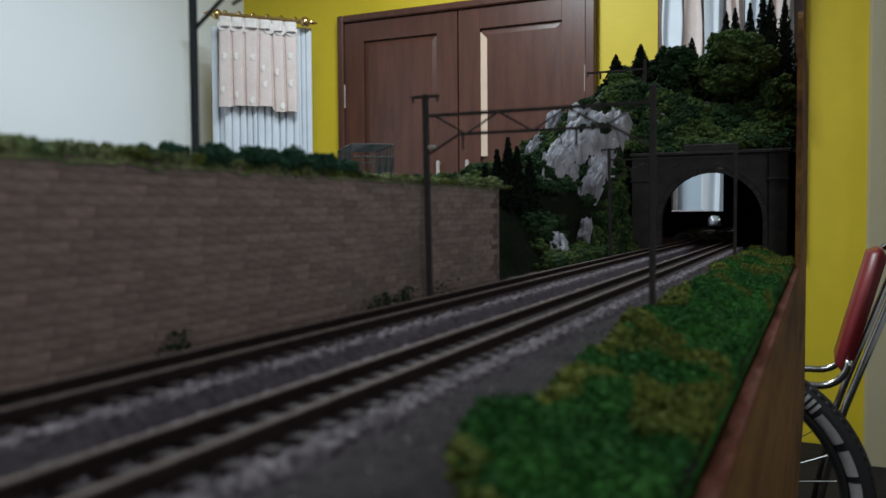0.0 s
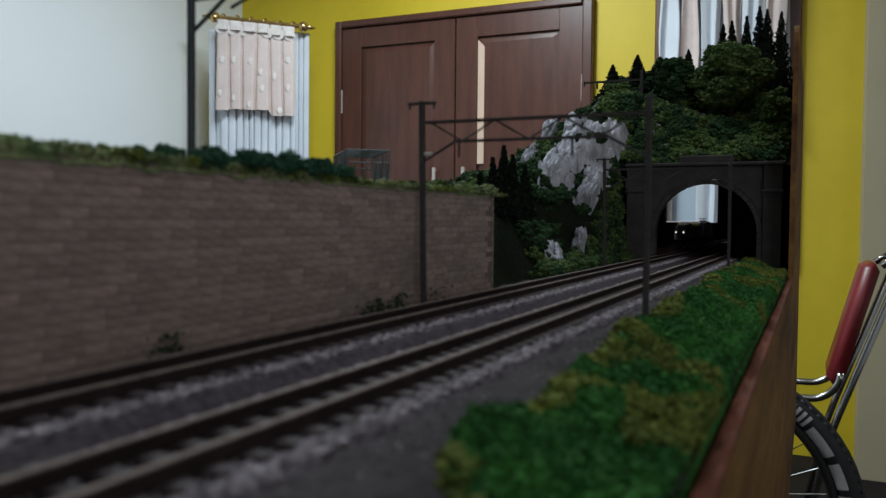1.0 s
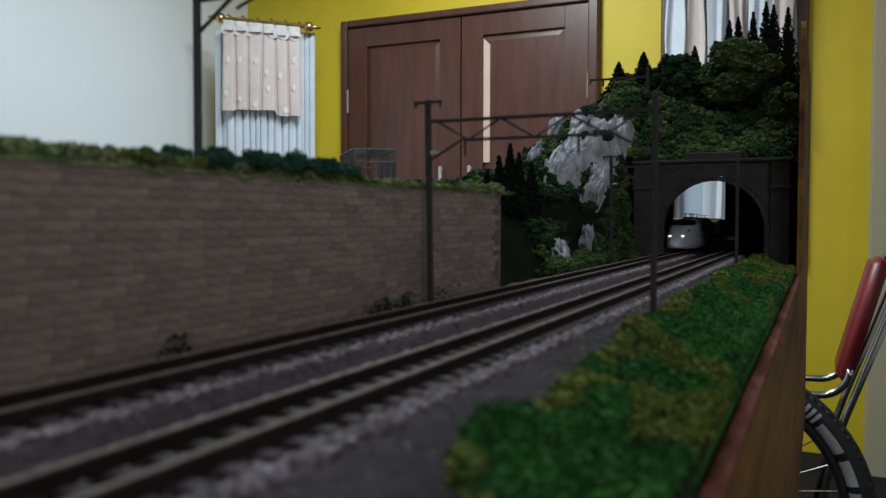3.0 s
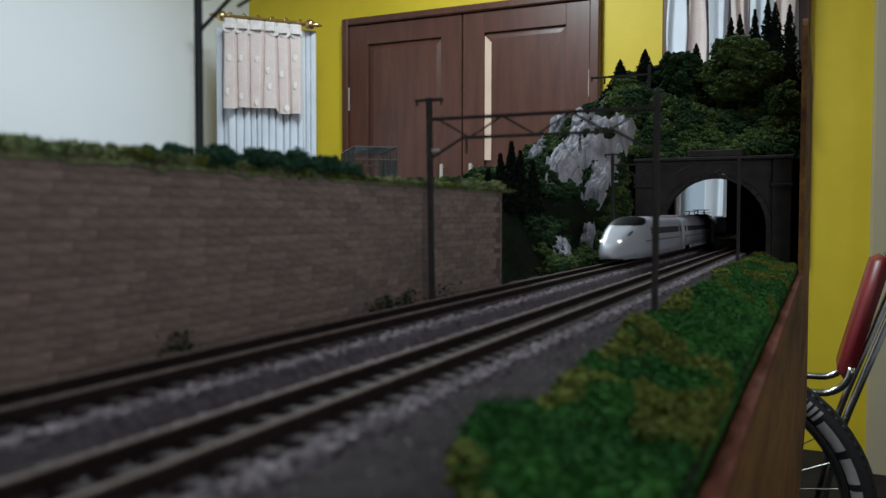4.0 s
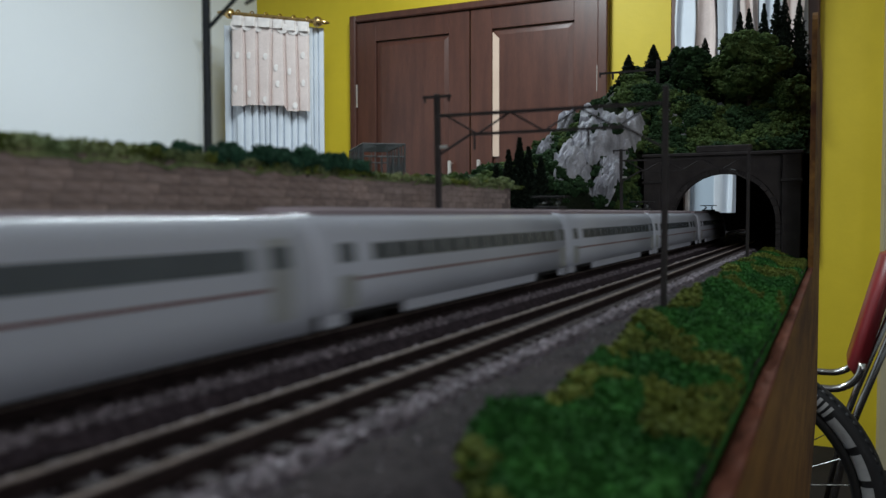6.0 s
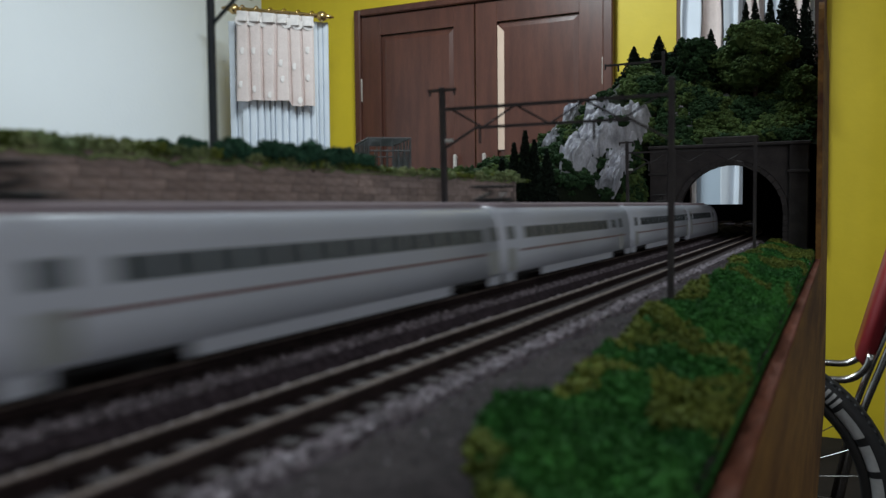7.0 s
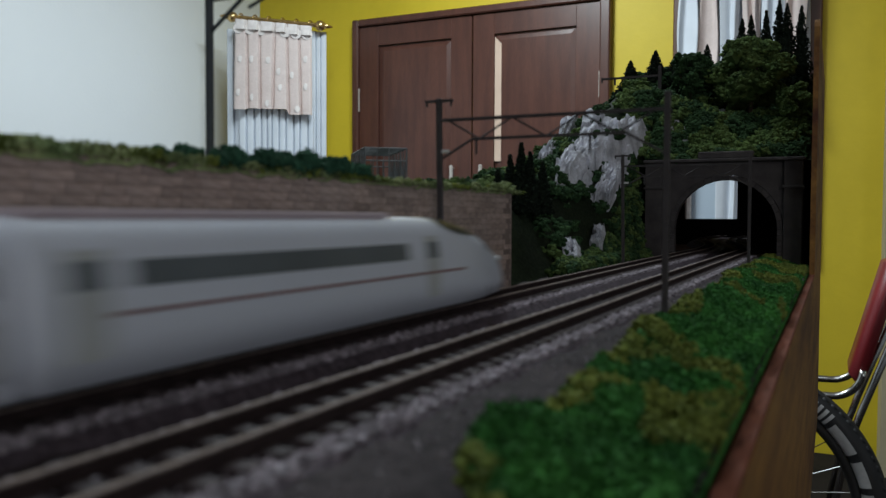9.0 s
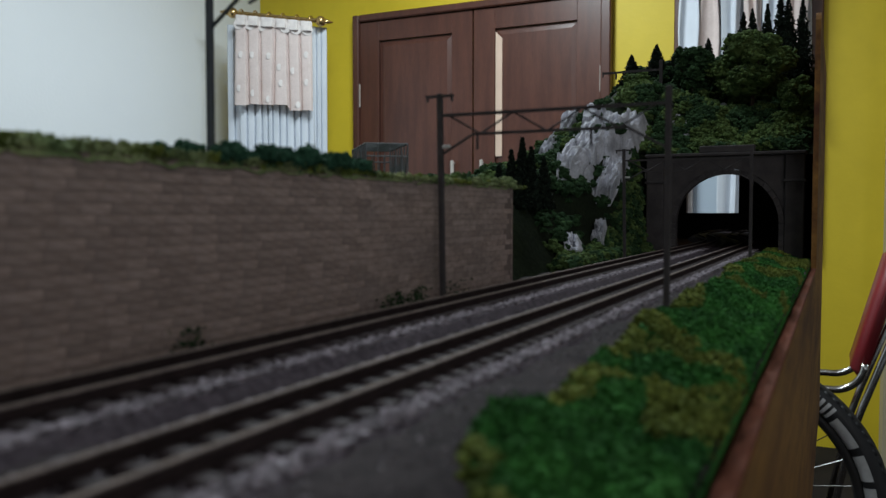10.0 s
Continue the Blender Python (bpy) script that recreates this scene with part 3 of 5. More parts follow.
def build_track(x0):
    t = thing("railway_track", "model railway track with dark sleepers on grey ballast", "track", "railway tracks")
    bm = bmesh.new()
    sweep(bm, x0, [(-0.0160, -0.0062), (-0.0125, -0.0030), (0.0125, -0.0030), (0.0160, -0.0062)], Y0 + 0.02, 1.9, 0.02)
    part("roadbed", bm, "roadbed", t, "grey ballast roadbed")
    for dx in (-0.0045, 0.0045):
        bm = bmesh.new()
        sweep(bm, x0 + dx, [(-0.0009, -0.0019), (-0.0003, -0.0017), (-0.0003, -0.0007), (-0.00038, -0.0005), (-0.00038, 0), (0.00038, 0), (0.00038, -0.0003), (0.00038, -0.0005), (0.0003, -0.0007), (0.0003, -0.0017), (0.0009, -0.0019)], Y0 + 0.02, 1.9, 0.03)
        # the head's upper faces take the lighter brown, all lower faces the darker
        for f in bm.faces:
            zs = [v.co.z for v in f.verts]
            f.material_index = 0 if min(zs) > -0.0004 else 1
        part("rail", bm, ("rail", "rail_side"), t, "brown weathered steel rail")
    me = mesh_data(boxm(-0.0085, 0.0085, -0.0014, 0.0014, -0.0034, -0.0019, 0.0002), "sleeper", "sleeper")
    s = -0.05
    while s < 0.95:
        x, y, a = curve_at(s, x0)
        ob = new("sleeper", me)
        ob.parent = t
        ob.matrix_basis = pose(x, y, 0, 0, 0, math.degrees(a))
        s += PITCH
    return t


def build_ballast_stones():
    b = Bits(11)
    r = b.r
    for x0 in (-0.095, -0.061):
        for _ in range(25000):
            y = 0.0 + 0.62 * r.random() ** 1.4
            side = r.random()
            if side < 0.5:
                x = x0 + 0.0080 + 0.0036 * r.random()
            elif side < 0.72:
                x = x0 - 0.0080 - 0.0036 * r.random()
            else:
                x = x0 + 0.017 * (r.random() - 0.5)
                if abs((y + 0.05) / PITCH - round((y + 0.05) / PITCH)) < 0.27:
                    continue
            d = abs(x - x0)
            z = -0.0029 - max(0, d - 0.0125) * 0.9
            if d > 0.0078 and r.random() < 0.16:
                q = 0.0005 + 0.0005 * r.random()
                b.lump((x, y, z + 0.0002), q, q * 1.2, q * 0.8, 0.5)
            b.flake((x, y, z), 0.00078 if d > 0.0078 else 0.00055)
    for _ in range(3000):
        y = 0.02 + 0.6 * r.random() ** 1.2
        x = -0.0495 + 0.013 * r.random()
        if nz(x, y, 4, 60) > 0.0 or r.random() < 0.25:
            b.flake((x, y, ground_z(x, y)), 0.00045)
    tagged(b.mesh("ballast_stones", "stone"), "loose grey ballast stones along the tracks", "ballast", kind="stuff")


def build_grass():
    xs = [FX0 - 0.0004 - i * 0.0008 for i in range(50)]
    ys = [-0.03 + i * 0.0011 for i in range(560)]

    def edge(y):
        x = -0.0285 - 0.0110 * ss(0.060, 0.090, y) - 0.0040 * ss(0.17, 0.23, y) - 0.0025 * ss(0.28, 0.60, y)
        return x + 0.0022 * nz(0.3, y, 0, 28) + 0.0016 * nz(0.7, y, 0, 90) + 0.001 * nz(0.1, y, 0, 240)

    def place(x, y):
        m = ss(0.0, 0.004, x - edge(y))
        h = 0.0022 + 0.0038 * nz(x, y, 1, 60) + 0.0024 * nz(x, y, 2, 170) + 0.0009 * nz(x, y, 5, 600)
        low = -0.0090 + 0.0052 * ss(-0.020, -0.038, x)
        e = ss(FX0 - 0.0002, FX0 - 0.0020, x)
        return (x, y, -0.0116 + e * (low + 0.0116 - 0.0012 * (1 - m)) + e * m * max(0.0, h) * (1 - 0.6 * ss(0.33, 0.52, y)))

    tagged(grid_mesh("grass_verge", xs, ys, place, "grass"), "bright green turf strip along the board edge", "grass", kind="stuff")
    b, o = Bits(21), Bits(22)
    for _ in range(15000):
        y = 0.02 + 0.57 * b.r.random() ** 1.2
        x = FX0 - 0.0010 - 0.040 * b.r.random()
        if x < edge(y) + 0.001:
            continue
        p = place(x, y)
        clump = nz(x, y, 7, 26) + 0.4 * nz(x, y, 9, 80) + 0.35 * ss(0.012, 0.002, x - edge(y))
        q = 0.0004 + 0.0007 * b.r.random() ** 2
        (o if clump > 0.27 else b).lump((x, y, p[2] + 0.1 * q + (0.0030 * max(0.0, clump - 0.1) if clump > 0.27 else 0.0)), q, q, q * 0.7)
    for _ in range(60000):
        y = 0.0 + 0.60 * b.r.random() ** 1.3
        x = FX0 - 0.0006 - 0.040 * b.r.random()
        if x < edge(y) + 0.0015:
            continue
        p = place(x, y)
        clump = nz(x, y, 7, 26) + 0.4 * nz(x, y, 9, 80)
        hi = 0.0009 * b.r.random()
        if clump + 0.35 * ss(0.012, 0.002, x - edge(y)) > 0.27:
            o.flake((x, y, p[2] + hi + 0.0030 * max(0.0, clump)), 0.0008)
        else:
            b.flake((x, y, p[2] + hi), 0.0007)
    tagged(b.mesh("grass_tufts", "grass"), "green foam turf tufts on the verge", "grass", kind="stuff")
    tagged(o.mesh("olive_tufts", "olive"), "olive yellow foam clumps on the verge", "grass", kind="stuff")


def build_plateau():
    """The raised ground behind the stone retaining wall, and its grassy edge."""
    bm = boxm(-0.55, WALLX - 0.0035, Y0 + 0.02, WALL_END - 0.004, -0.0139, WALL_TOP - 0.001)
    box(bm, -0.55, -0.125, WALL_END - 0.0035, WALL_END + 0.0145, -0.0139, WALL_TOP - 0.0012)
    tagged(finish("ground_raised", bm, "hill"), "raised earth terrace behind the retaining wall", "ground", kind="structure")
    def turf(u, v):
        y = 0.0 + 0.290 * v
        x = WALLX + 0.0007 - 0.022 * u
        h = (0.0022 - 0.0016 * ss(0.1, 0.24, y)) * ss(0, 0.16, u) + 0.0010 * nz(x, y, 0, 160) + 0.0006 * nz(x, y, 2, 420)
        return (x, y, WALL_TOP - 0.0012 * (1 - ss(0, 0.1, u)) + h)

    tagged(grid_mesh("terrace_grass", [i / 16 for i in range(17)], [i / 240 for i in range(241)], turf, "terrace"), "low green turf on the terrace edge", "grass", kind="stuff")
    b, o = Bits(31), Bits(32)
    for _ in range(16000):
        y = 0.02 + 0.29 * b.r.random()
        q = b.r.random() ** 1.6
        x = WALLX + 0.0005 - 0.02 * q
        h = 0.0026 + 0.0010 * nz(x, y, 0, 90) - 0.0018 * ss(0.1, 0.24, y)
        (o if nz(x, y, 4, 70) > 0.05 else b).flake((x, y, WALL_TOP + h * (1.0 * b.r.random()) - 0.0004), 0.0007)
    for k in range(46):
        y = 0.190 + 0.112 * b.r.random()
        q = (0.0009 + 0.0012 * b.r.random()) * (0.7 + 0.9 * ss(0.24, 0.29, y))
        (b if k % 3 else o).puff((WALLX + 0.0004 - 0.006 * b.r.random() - 0.004 * ss(0.29, 0.30, y), y, WALL_TOP + 0.3 * q), q, q, q * 0.8, 20, 0.0007)
    tagged(b.mesh("terrace_turf", "terrace"), "green turf along the top of the wall", "grass", kind="stuff")
    tagged(o.mesh("terrace_olive_turf", "olive"), "olive turf along the top of the wall", "grass", kind="stuff")


def build_bushes():
    r = random.Random(3)
    y = 0.116
    while y < 0.190:
        s = (0.0019 + 0.0020 * r.random()) * (0.8 + 0.25 * ss(0.12, 0.16, y))
        x = WALLX + 0.0005 - 0.005 * r.random()
        base = thing("bush", "small dark blue-green foam bush on the wall top", "bush", "bushes on the wall", at=(x, y, WALL_TOP - 0.0006))
        b = Bits(int(y * 10000))
        for _ in range(4):
            b.puff((s * 0.5 * r.uniform(-1, 1), s * 0.5 * r.uniform(-1, 1), s * 0.75 + s * 0.4 * r.random()), s * 0.75, s * 0.75, s * 0.75, 70, 0.0010)
        b.mesh("foliage", "bush", base)
        part("stem", rodm((0, 0, -0.001), (0, 0, s * 0.8), 0.0005), "bark", base)
        y += 0.0036 + 0.0016 * r.random()


def build_retaining_wall():
    w = thing("retaining_wall", "brown stone block retaining wall beside the track", "wall", kind="structure")
    part("backing", boxm(WALLX - 0.003, WALLX - 0.00008, Y0 + 0.02, WALL_END, -0.0139, WALL_TOP), "mortar", w)
    r = random.Random(8)
    H = 0.00195
    rows = int((WALL_TOP + 0.008) / H)
    shapes = [mesh_data(boxm(-0.0008, 0.00006, -L / 2 + 0.00006, L / 2 - 0.00006, -H / 2 + 0.00007, H / 2 - 0.00007, 0.00003), "brick", "brick") for L in (0.0062, 0.0074, 0.0086, 0.0050)]
    lens = (0.0062, 0.0074, 0.0086, 0.0050)
    far = bmesh.new()
    n = 0
    for j in range(rows):
        z = -0.008 + (j + 0.5) * H
        y = -0.02 - r.random() * 0.008
        while True:
            k = r.randrange(4)
            L = lens[k]
            if y + L > WALL_END:
                break
            dx = r.uniform(-0.00004, 0.00004)
            if 0.075 < y < 0.178 and n < 300 and z > -0.004:
                ob = new("brick", shapes[k])
                ob.parent = w
                ob.location = (WALLX + dx, y + L / 2, z)
                n += 1
            else:
                box(far, WALLX - 0.0003 + dx, WALLX + 0.00006 + dx, y + 0.00006, y + L - 0.00006, z - H / 2 + 0.00007, z + H / 2 - 0.00007)
            y += L
    # the rounded corner, and the return running back into the hill
    rr = 0.009
    for j in range(rows):
        z = -0.008 + (j + 0.5) * H
        for k in range(4):
            a0 = math.pi / 2 * (k + 0.5 * (j % 2)) / 4
            a1 = min(math.pi / 2, a0 + math.pi / 8)
            ring = [(WALLX - rr + (rr + q) * math.cos(t), WALL_END + (rr + q) * math.sin(t)) for q in (-0.0003, 0.00004 + r.uniform(0, 0.00004)) for t in (a0 + 0.006, (a0 + a1) / 2, a1 - 0.006)]
            lo = [far.verts.new((p[0], p[1], z - H / 2 + 0.00007)) for p in ring]
            hi = [far.verts.new((p[0], p[1], z + H / 2 - 0.00007)) for p in ring]
            for i in (0, 1):
                far.faces.new((lo[3 + i], lo[4 + i], hi[4 + i], hi[3 + i]))
                far.faces.new((hi[i], hi[i + 1], hi[4 + i], hi[3 + i]))
            far.faces.new((lo[0], lo[3], hi[3], hi[0]))
            far.faces.new((lo[5], lo[2], hi[2], hi[5]))
    ob = part("brick_courses", far, "brick_far", w)
    ob["kind"] = "stuff"
    # rounded return at the wall's end
    bm = bmesh.new()
    arc = [(WALLX - rr + (rr - 0.0001) * math.cos(t * math.pi / 16), WALL_END + (rr - 0.0001) * math.sin(t * math.pi / 16)) for t in range(9)]
    arc += [(-0.16, WALL_END + rr - 0.0001), (-0.16, WALL_END + 0.0001)]
    lo, hi = ([bm.verts.new((p[0], p[1], z)) for p in arc] for z in (-0.0139, WALL_TOP))
    bm.faces.new(lo)
    bm.faces.new(hi)
    for i in range(len(arc)):
        k = (i + 1) % len(arc)
        bm.faces.new((lo[i], lo[k], hi[k], hi[i]))
    part("end_return", bm, "mortar", w)
    # moss and weeds at the foot
    b = Bits(41)
    for yc, n, s in ((0.200, 170, 0.008), (0.213, 220, 0.005), (0.119, 70, 0.004), (0.121, 60, 0.0015), (0.24, 90, 0.01)):
        for _ in range(n):
            y = yc + s * b.r.normal() * 0.6
            b.flake((WALLX + 0.0006 + 0.002 * b.r.random(), y, -0.004 + 0.0055 * b.r.random() ** 2.5), 0.0007)
    tagged(b.mesh("weeds", "darkleaf"), "dark green weeds at the foot of the wall", "weeds", kind="stuff")


def build_gantry(y):
    g = thing("catenary_gantry", "brown steel overhead line gantry across both tracks", "gantry", "catenary gantries", at=(0, y, 0))
    xl, xr = -0.1072, -0.0402
    for x, top in ((xl, 0.0590), (xr, 0.0570)):
        p = part("post", boxm(x - 0.0008, x + 0.0008, -0.0008, 0.0008, -0.0045, top, 0.0002), "steel", g)
        part("foot", boxm(x - 0.0018, x + 0.0018, -0.0018, 0.0018, -0.0045, -0.0022, 0.0003), "steel", p)
        if x == xl:
            for q in p.data.vertices:
                q.co.x += 0.0010 * (1 - q.co.z / top)
    part("cross_arm", boxm(xl - 0.0045, xl + 0.0045, -0.0005, 0.0005, 0.0578, 0.0586), "steel", g)
    for x in (xl - 0.004, xl + 0.004):
        part("insulator", rodm((x, 0, 0.0566), (x, 0, 0.0579), 0.0004), "steel", g)
    part("top_chord", boxm(xl, xr, -0.0006, 0.0006, 0.0520, 0.0529), "steel", g)
    part("bottom_chord", boxm(xl + 0.011, xr - 0.011, -0.0006, 0.0006, 0.0462, 0.0470), "steel", g)
    bm = rodm((xl, 0, 0.0405), (xl + 0.011, 0, 0.0466), 0.0004)
    part("knee_brace", bm, "steel", g)
    part("knee_brace", rodm((xr, 0, 0.0405), (xr - 0.011, 0, 0.0466), 0.0004), "steel", g)
    n = 6
    for k in range(n):
        a = xl + 0.003 + (xr - xl - 0.006) * k / n
        b = xl + 0.003 + (xr - xl - 0.006) * (k + 1) / n
        za, zb = (0.0524, 0.0466) if k % 2 == 0 else (0.0466, 0.0524)
        part("web_bar", rodm((a, 0, za), (b, 0, zb), 0.0003, 4), "steel", g)
    for x in (-0.095, -0.061):
        part("drop_arm", rodm((x, 0, 0.0462), (x, 0, 0.0420), 0.0004), "steel", g)
    part("insulator", rodm((xl + 0.0010, 0, 0.0432), (xl + 0.0034, 0, 0.0432), 0.0006), "insul", g, "pale insulator")


def build_mast(name, x, y, z0, top, flip=1, mat_name="slate"):
    g = thing(name, "dark slate overhead line mast with bracket arm", "mast", "catenary masts", at=(x, y, 0))
    part("post", boxm(-0.0008, 0.0008, -0.0008, 0.0008, z0, top, 0.0002), mat_name, g)
    za = top - 0.007
    part("bracket_arm", boxm(-0.001, 0.023 * flip, -0.0004, 0.0004, za + 0.0036, za + 0.0044) if flip > 0 else boxm(-0.023, 0.001, -0.0004, 0.0004, za + 0.0036, za + 0.0044), mat_name, g)
    part("brace", rodm((0, 0, za - 0.004), (0.011 * flip, 0, za + 0.004), 0.0005), mat_name, g)
    part("hanger", rodm((0.020 * flip, 0, za + 0.004), (0.012 * flip, 0, za + 0.001), 0.0004), mat_name, g)


def build_hill_mast():
    g = thing("catenary_mast", "brown steel overhead line mast on the hill", "mast", "catenary masts", at=(-0.1267, 0.66, 0))
    part("post", boxm(-0.0013, 0.0013, -0.0009, 0.0009, 0.07, 0.1440, 0.0002), "steel", g)
    part("bracket_arm", boxm(-0.046, 0.0, -0.0006, 0.0006, 0.1358, 0.1374), "steel", g)
    part("insulator", boxm(-0.0365, -0.0350, -0.0006, 0.0006, 0.1310, 0.1358, 0.0003), "steel", g)
    part("insulator", boxm(-0.0470, -0.0458, -0.0006, 0.0006, 0.1335, 0.1380, 0.0003), "steel", g)


def build_truss(x, y, turn):
    t = thing("truss_bridge", "small grey steel truss bridge model on the terrace", "bridge", at=(x, y, WALL_TOP + 0.001))
    t.rotation_euler = (0, 0, radians(turn))
    w, L, h, r = 0.0193, 0.045, 0.0205, 0.00045
    for sx in (-w / 2, w / 2):
        for z in (0.001, h):
            part("chord", rodm((sx, 0, z), (sx, L, z), r, 4), "truss", t)
        for k in range(7):
            y0, y1 = L * k / 6, L * (k + 1) / 6
            part("post", rodm((sx, y0, 0.001), (sx, y0, h), r * 0.8, 4), "truss", t)
            if k < 6:
                part("diagonal", rodm((sx, y0, 0.001 if k % 2 else h), (sx, y1, h if k % 2 else 0.001), r * 0.8, 4), "truss", t)
    for k in range(7):
        part("cross_bar", rodm((-w / 2, L * k / 6, h), (w / 2, L * k / 6, h), r * 0.8, 4), "truss", t)
        if k < 6:
            part("cross_brace", rodm((-w / 2, L * k / 6, h), (w / 2, L * (k + 1) / 6, h), r * 0.6, 4), "truss", t)
    for y0 in (0.0, L):
        part("portal_bar", rodm((-w / 2, y0, h * 0.72), (w / 2, y0, h * 0.72), r * 0.8, 4), "truss", t)
        for k in range(1, 7):
            xk = -w / 2 + w * k / 7
            part("portal_post", rodm((xk, y0, 0.001), (xk, y0, h * (0.72 if k % 2 else 1.0)), r * 0.55, 4), "truss", t)
    part("deck", boxm(-w / 2, w / 2, 0, L, -0.001, 0.0008), "truss", t)


# ---- hill ----
def hill_z(x, y):
    m = 1.0 if y > PORTAL + 0.006 else ss(0.0, 0.045 - 0.028 * ss(0.45, 0.58, y), -0.120 - 0.022 * ss(0.43, 0.37, y) - x)
    rise = (0.122 - 0.032 * ss(-0.13, -0.06, x)) * ss(0.40, 0.80, y) * ss(-0.27, -0.145, x)
    z = 0.034 + rise + 0.010 * ss(-0.19, -0.28, x) * ss(0.56, 0.70, y)
    if y > PORTAL and x > -0.16:
        z = max(z, 0.066) * ss(PORTAL + 0.006, PORTAL + 0.05, y) + 0.064 * (1 - ss(PORTAL + 0.006, PORTAL + 0.05, y))
    rough = 0.006 * nz(x, y, 0, 35) + 0.003 * nz(x, y, 3, 90)
    return m * (z + rough) - 0.012 * (1 - m)


def build_hill():
    xs = [-0.50 + i * 0.004 for i in range(121)]
    xs = [x for x in xs if x < FX0 - 0.001] + [FX0 - 0.0006]
    ys = [0.303 + i * 0.004 for i in range(232)]
    h = grid_mesh("hill", xs, ys, lambda x, y: (x, y, hill_z(x, y)), "hill", keep=lambda x, y: (x < -0.1205 or y > PORTAL + 0.0075) and (y < YE or x < -0.0715))
    tagged(h, "wooded model hill over the tunnel", "hill", kind="structure")
    bm = bmesh.new()
    # profile board beside the hill, with a rounded upper corner
    pts = [(PORTAL - 0.028, -0.0115), (PORTAL - 0.028, 0.138)]
    pts += [(PORTAL - 0.020 - 0.008 * math.cos(a), 0.141 + 0.008 * math.sin(a)) for a in (0.3, 0.7, 1.1, 1.5)]
    pts += [(YE, 0.151), (YE, -0.0115)]
    rings = [[bm.verts.new((x, p[0], p[1])) for p in pts] for x in (FX0, FX1)]
    bm.faces.new(rings[0])
    bm.faces.new(rings[1][::-1])
    for i in range(len(pts)):
        j = (i + 1) % len(pts)
        bm.faces.new((rings[0][i], rings[0][j], rings[1][j], rings[1][i]))
    tagged(finish("hill_side_board", bm, "ply"), "brown stained plywood board closing the hill's side", "board")
    bm = bmesh.new()
    yb = 1.22
    hx0, hx1, hz0, hz1 = -0.196, -0.124, 0.0232, 0.12
    box(bm, -0.35, -0.26, yb, yb + 0.004, -0.0139, 0.03)
    box(bm, -0.26, hx0, yb, yb + 0.004, -0.0139, 0.075)
    box(bm, hx1, -0.075, yb, yb + 0.004, -0.0139, 0.15)
    box(bm, -0.0745, FX0, YE - 0.006, YE - 0.002, -0.0139, 0.15)
    box(bm, -0.0745, -0.0715, YE, yb, -0.0139, 0.15)
    box(bm, hx0, hx1, yb, yb + 0.004, -0.0139, hz0)
    box(bm, hx0, hx1, yb, yb + 0.004, hz1, 0.15)
    # the dark of the tunnel is put into the board's colour
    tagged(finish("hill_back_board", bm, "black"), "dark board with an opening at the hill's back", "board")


def build_tunnel_shade():
    # added black sheet, hides the brown side board as tunnel shade would
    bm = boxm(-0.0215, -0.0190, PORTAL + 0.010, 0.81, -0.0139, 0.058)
    tagged(finish("tunnel_shade_sheet", bm, "black"), "black sheet added on the tunnel's inner side for its shade", "lining")


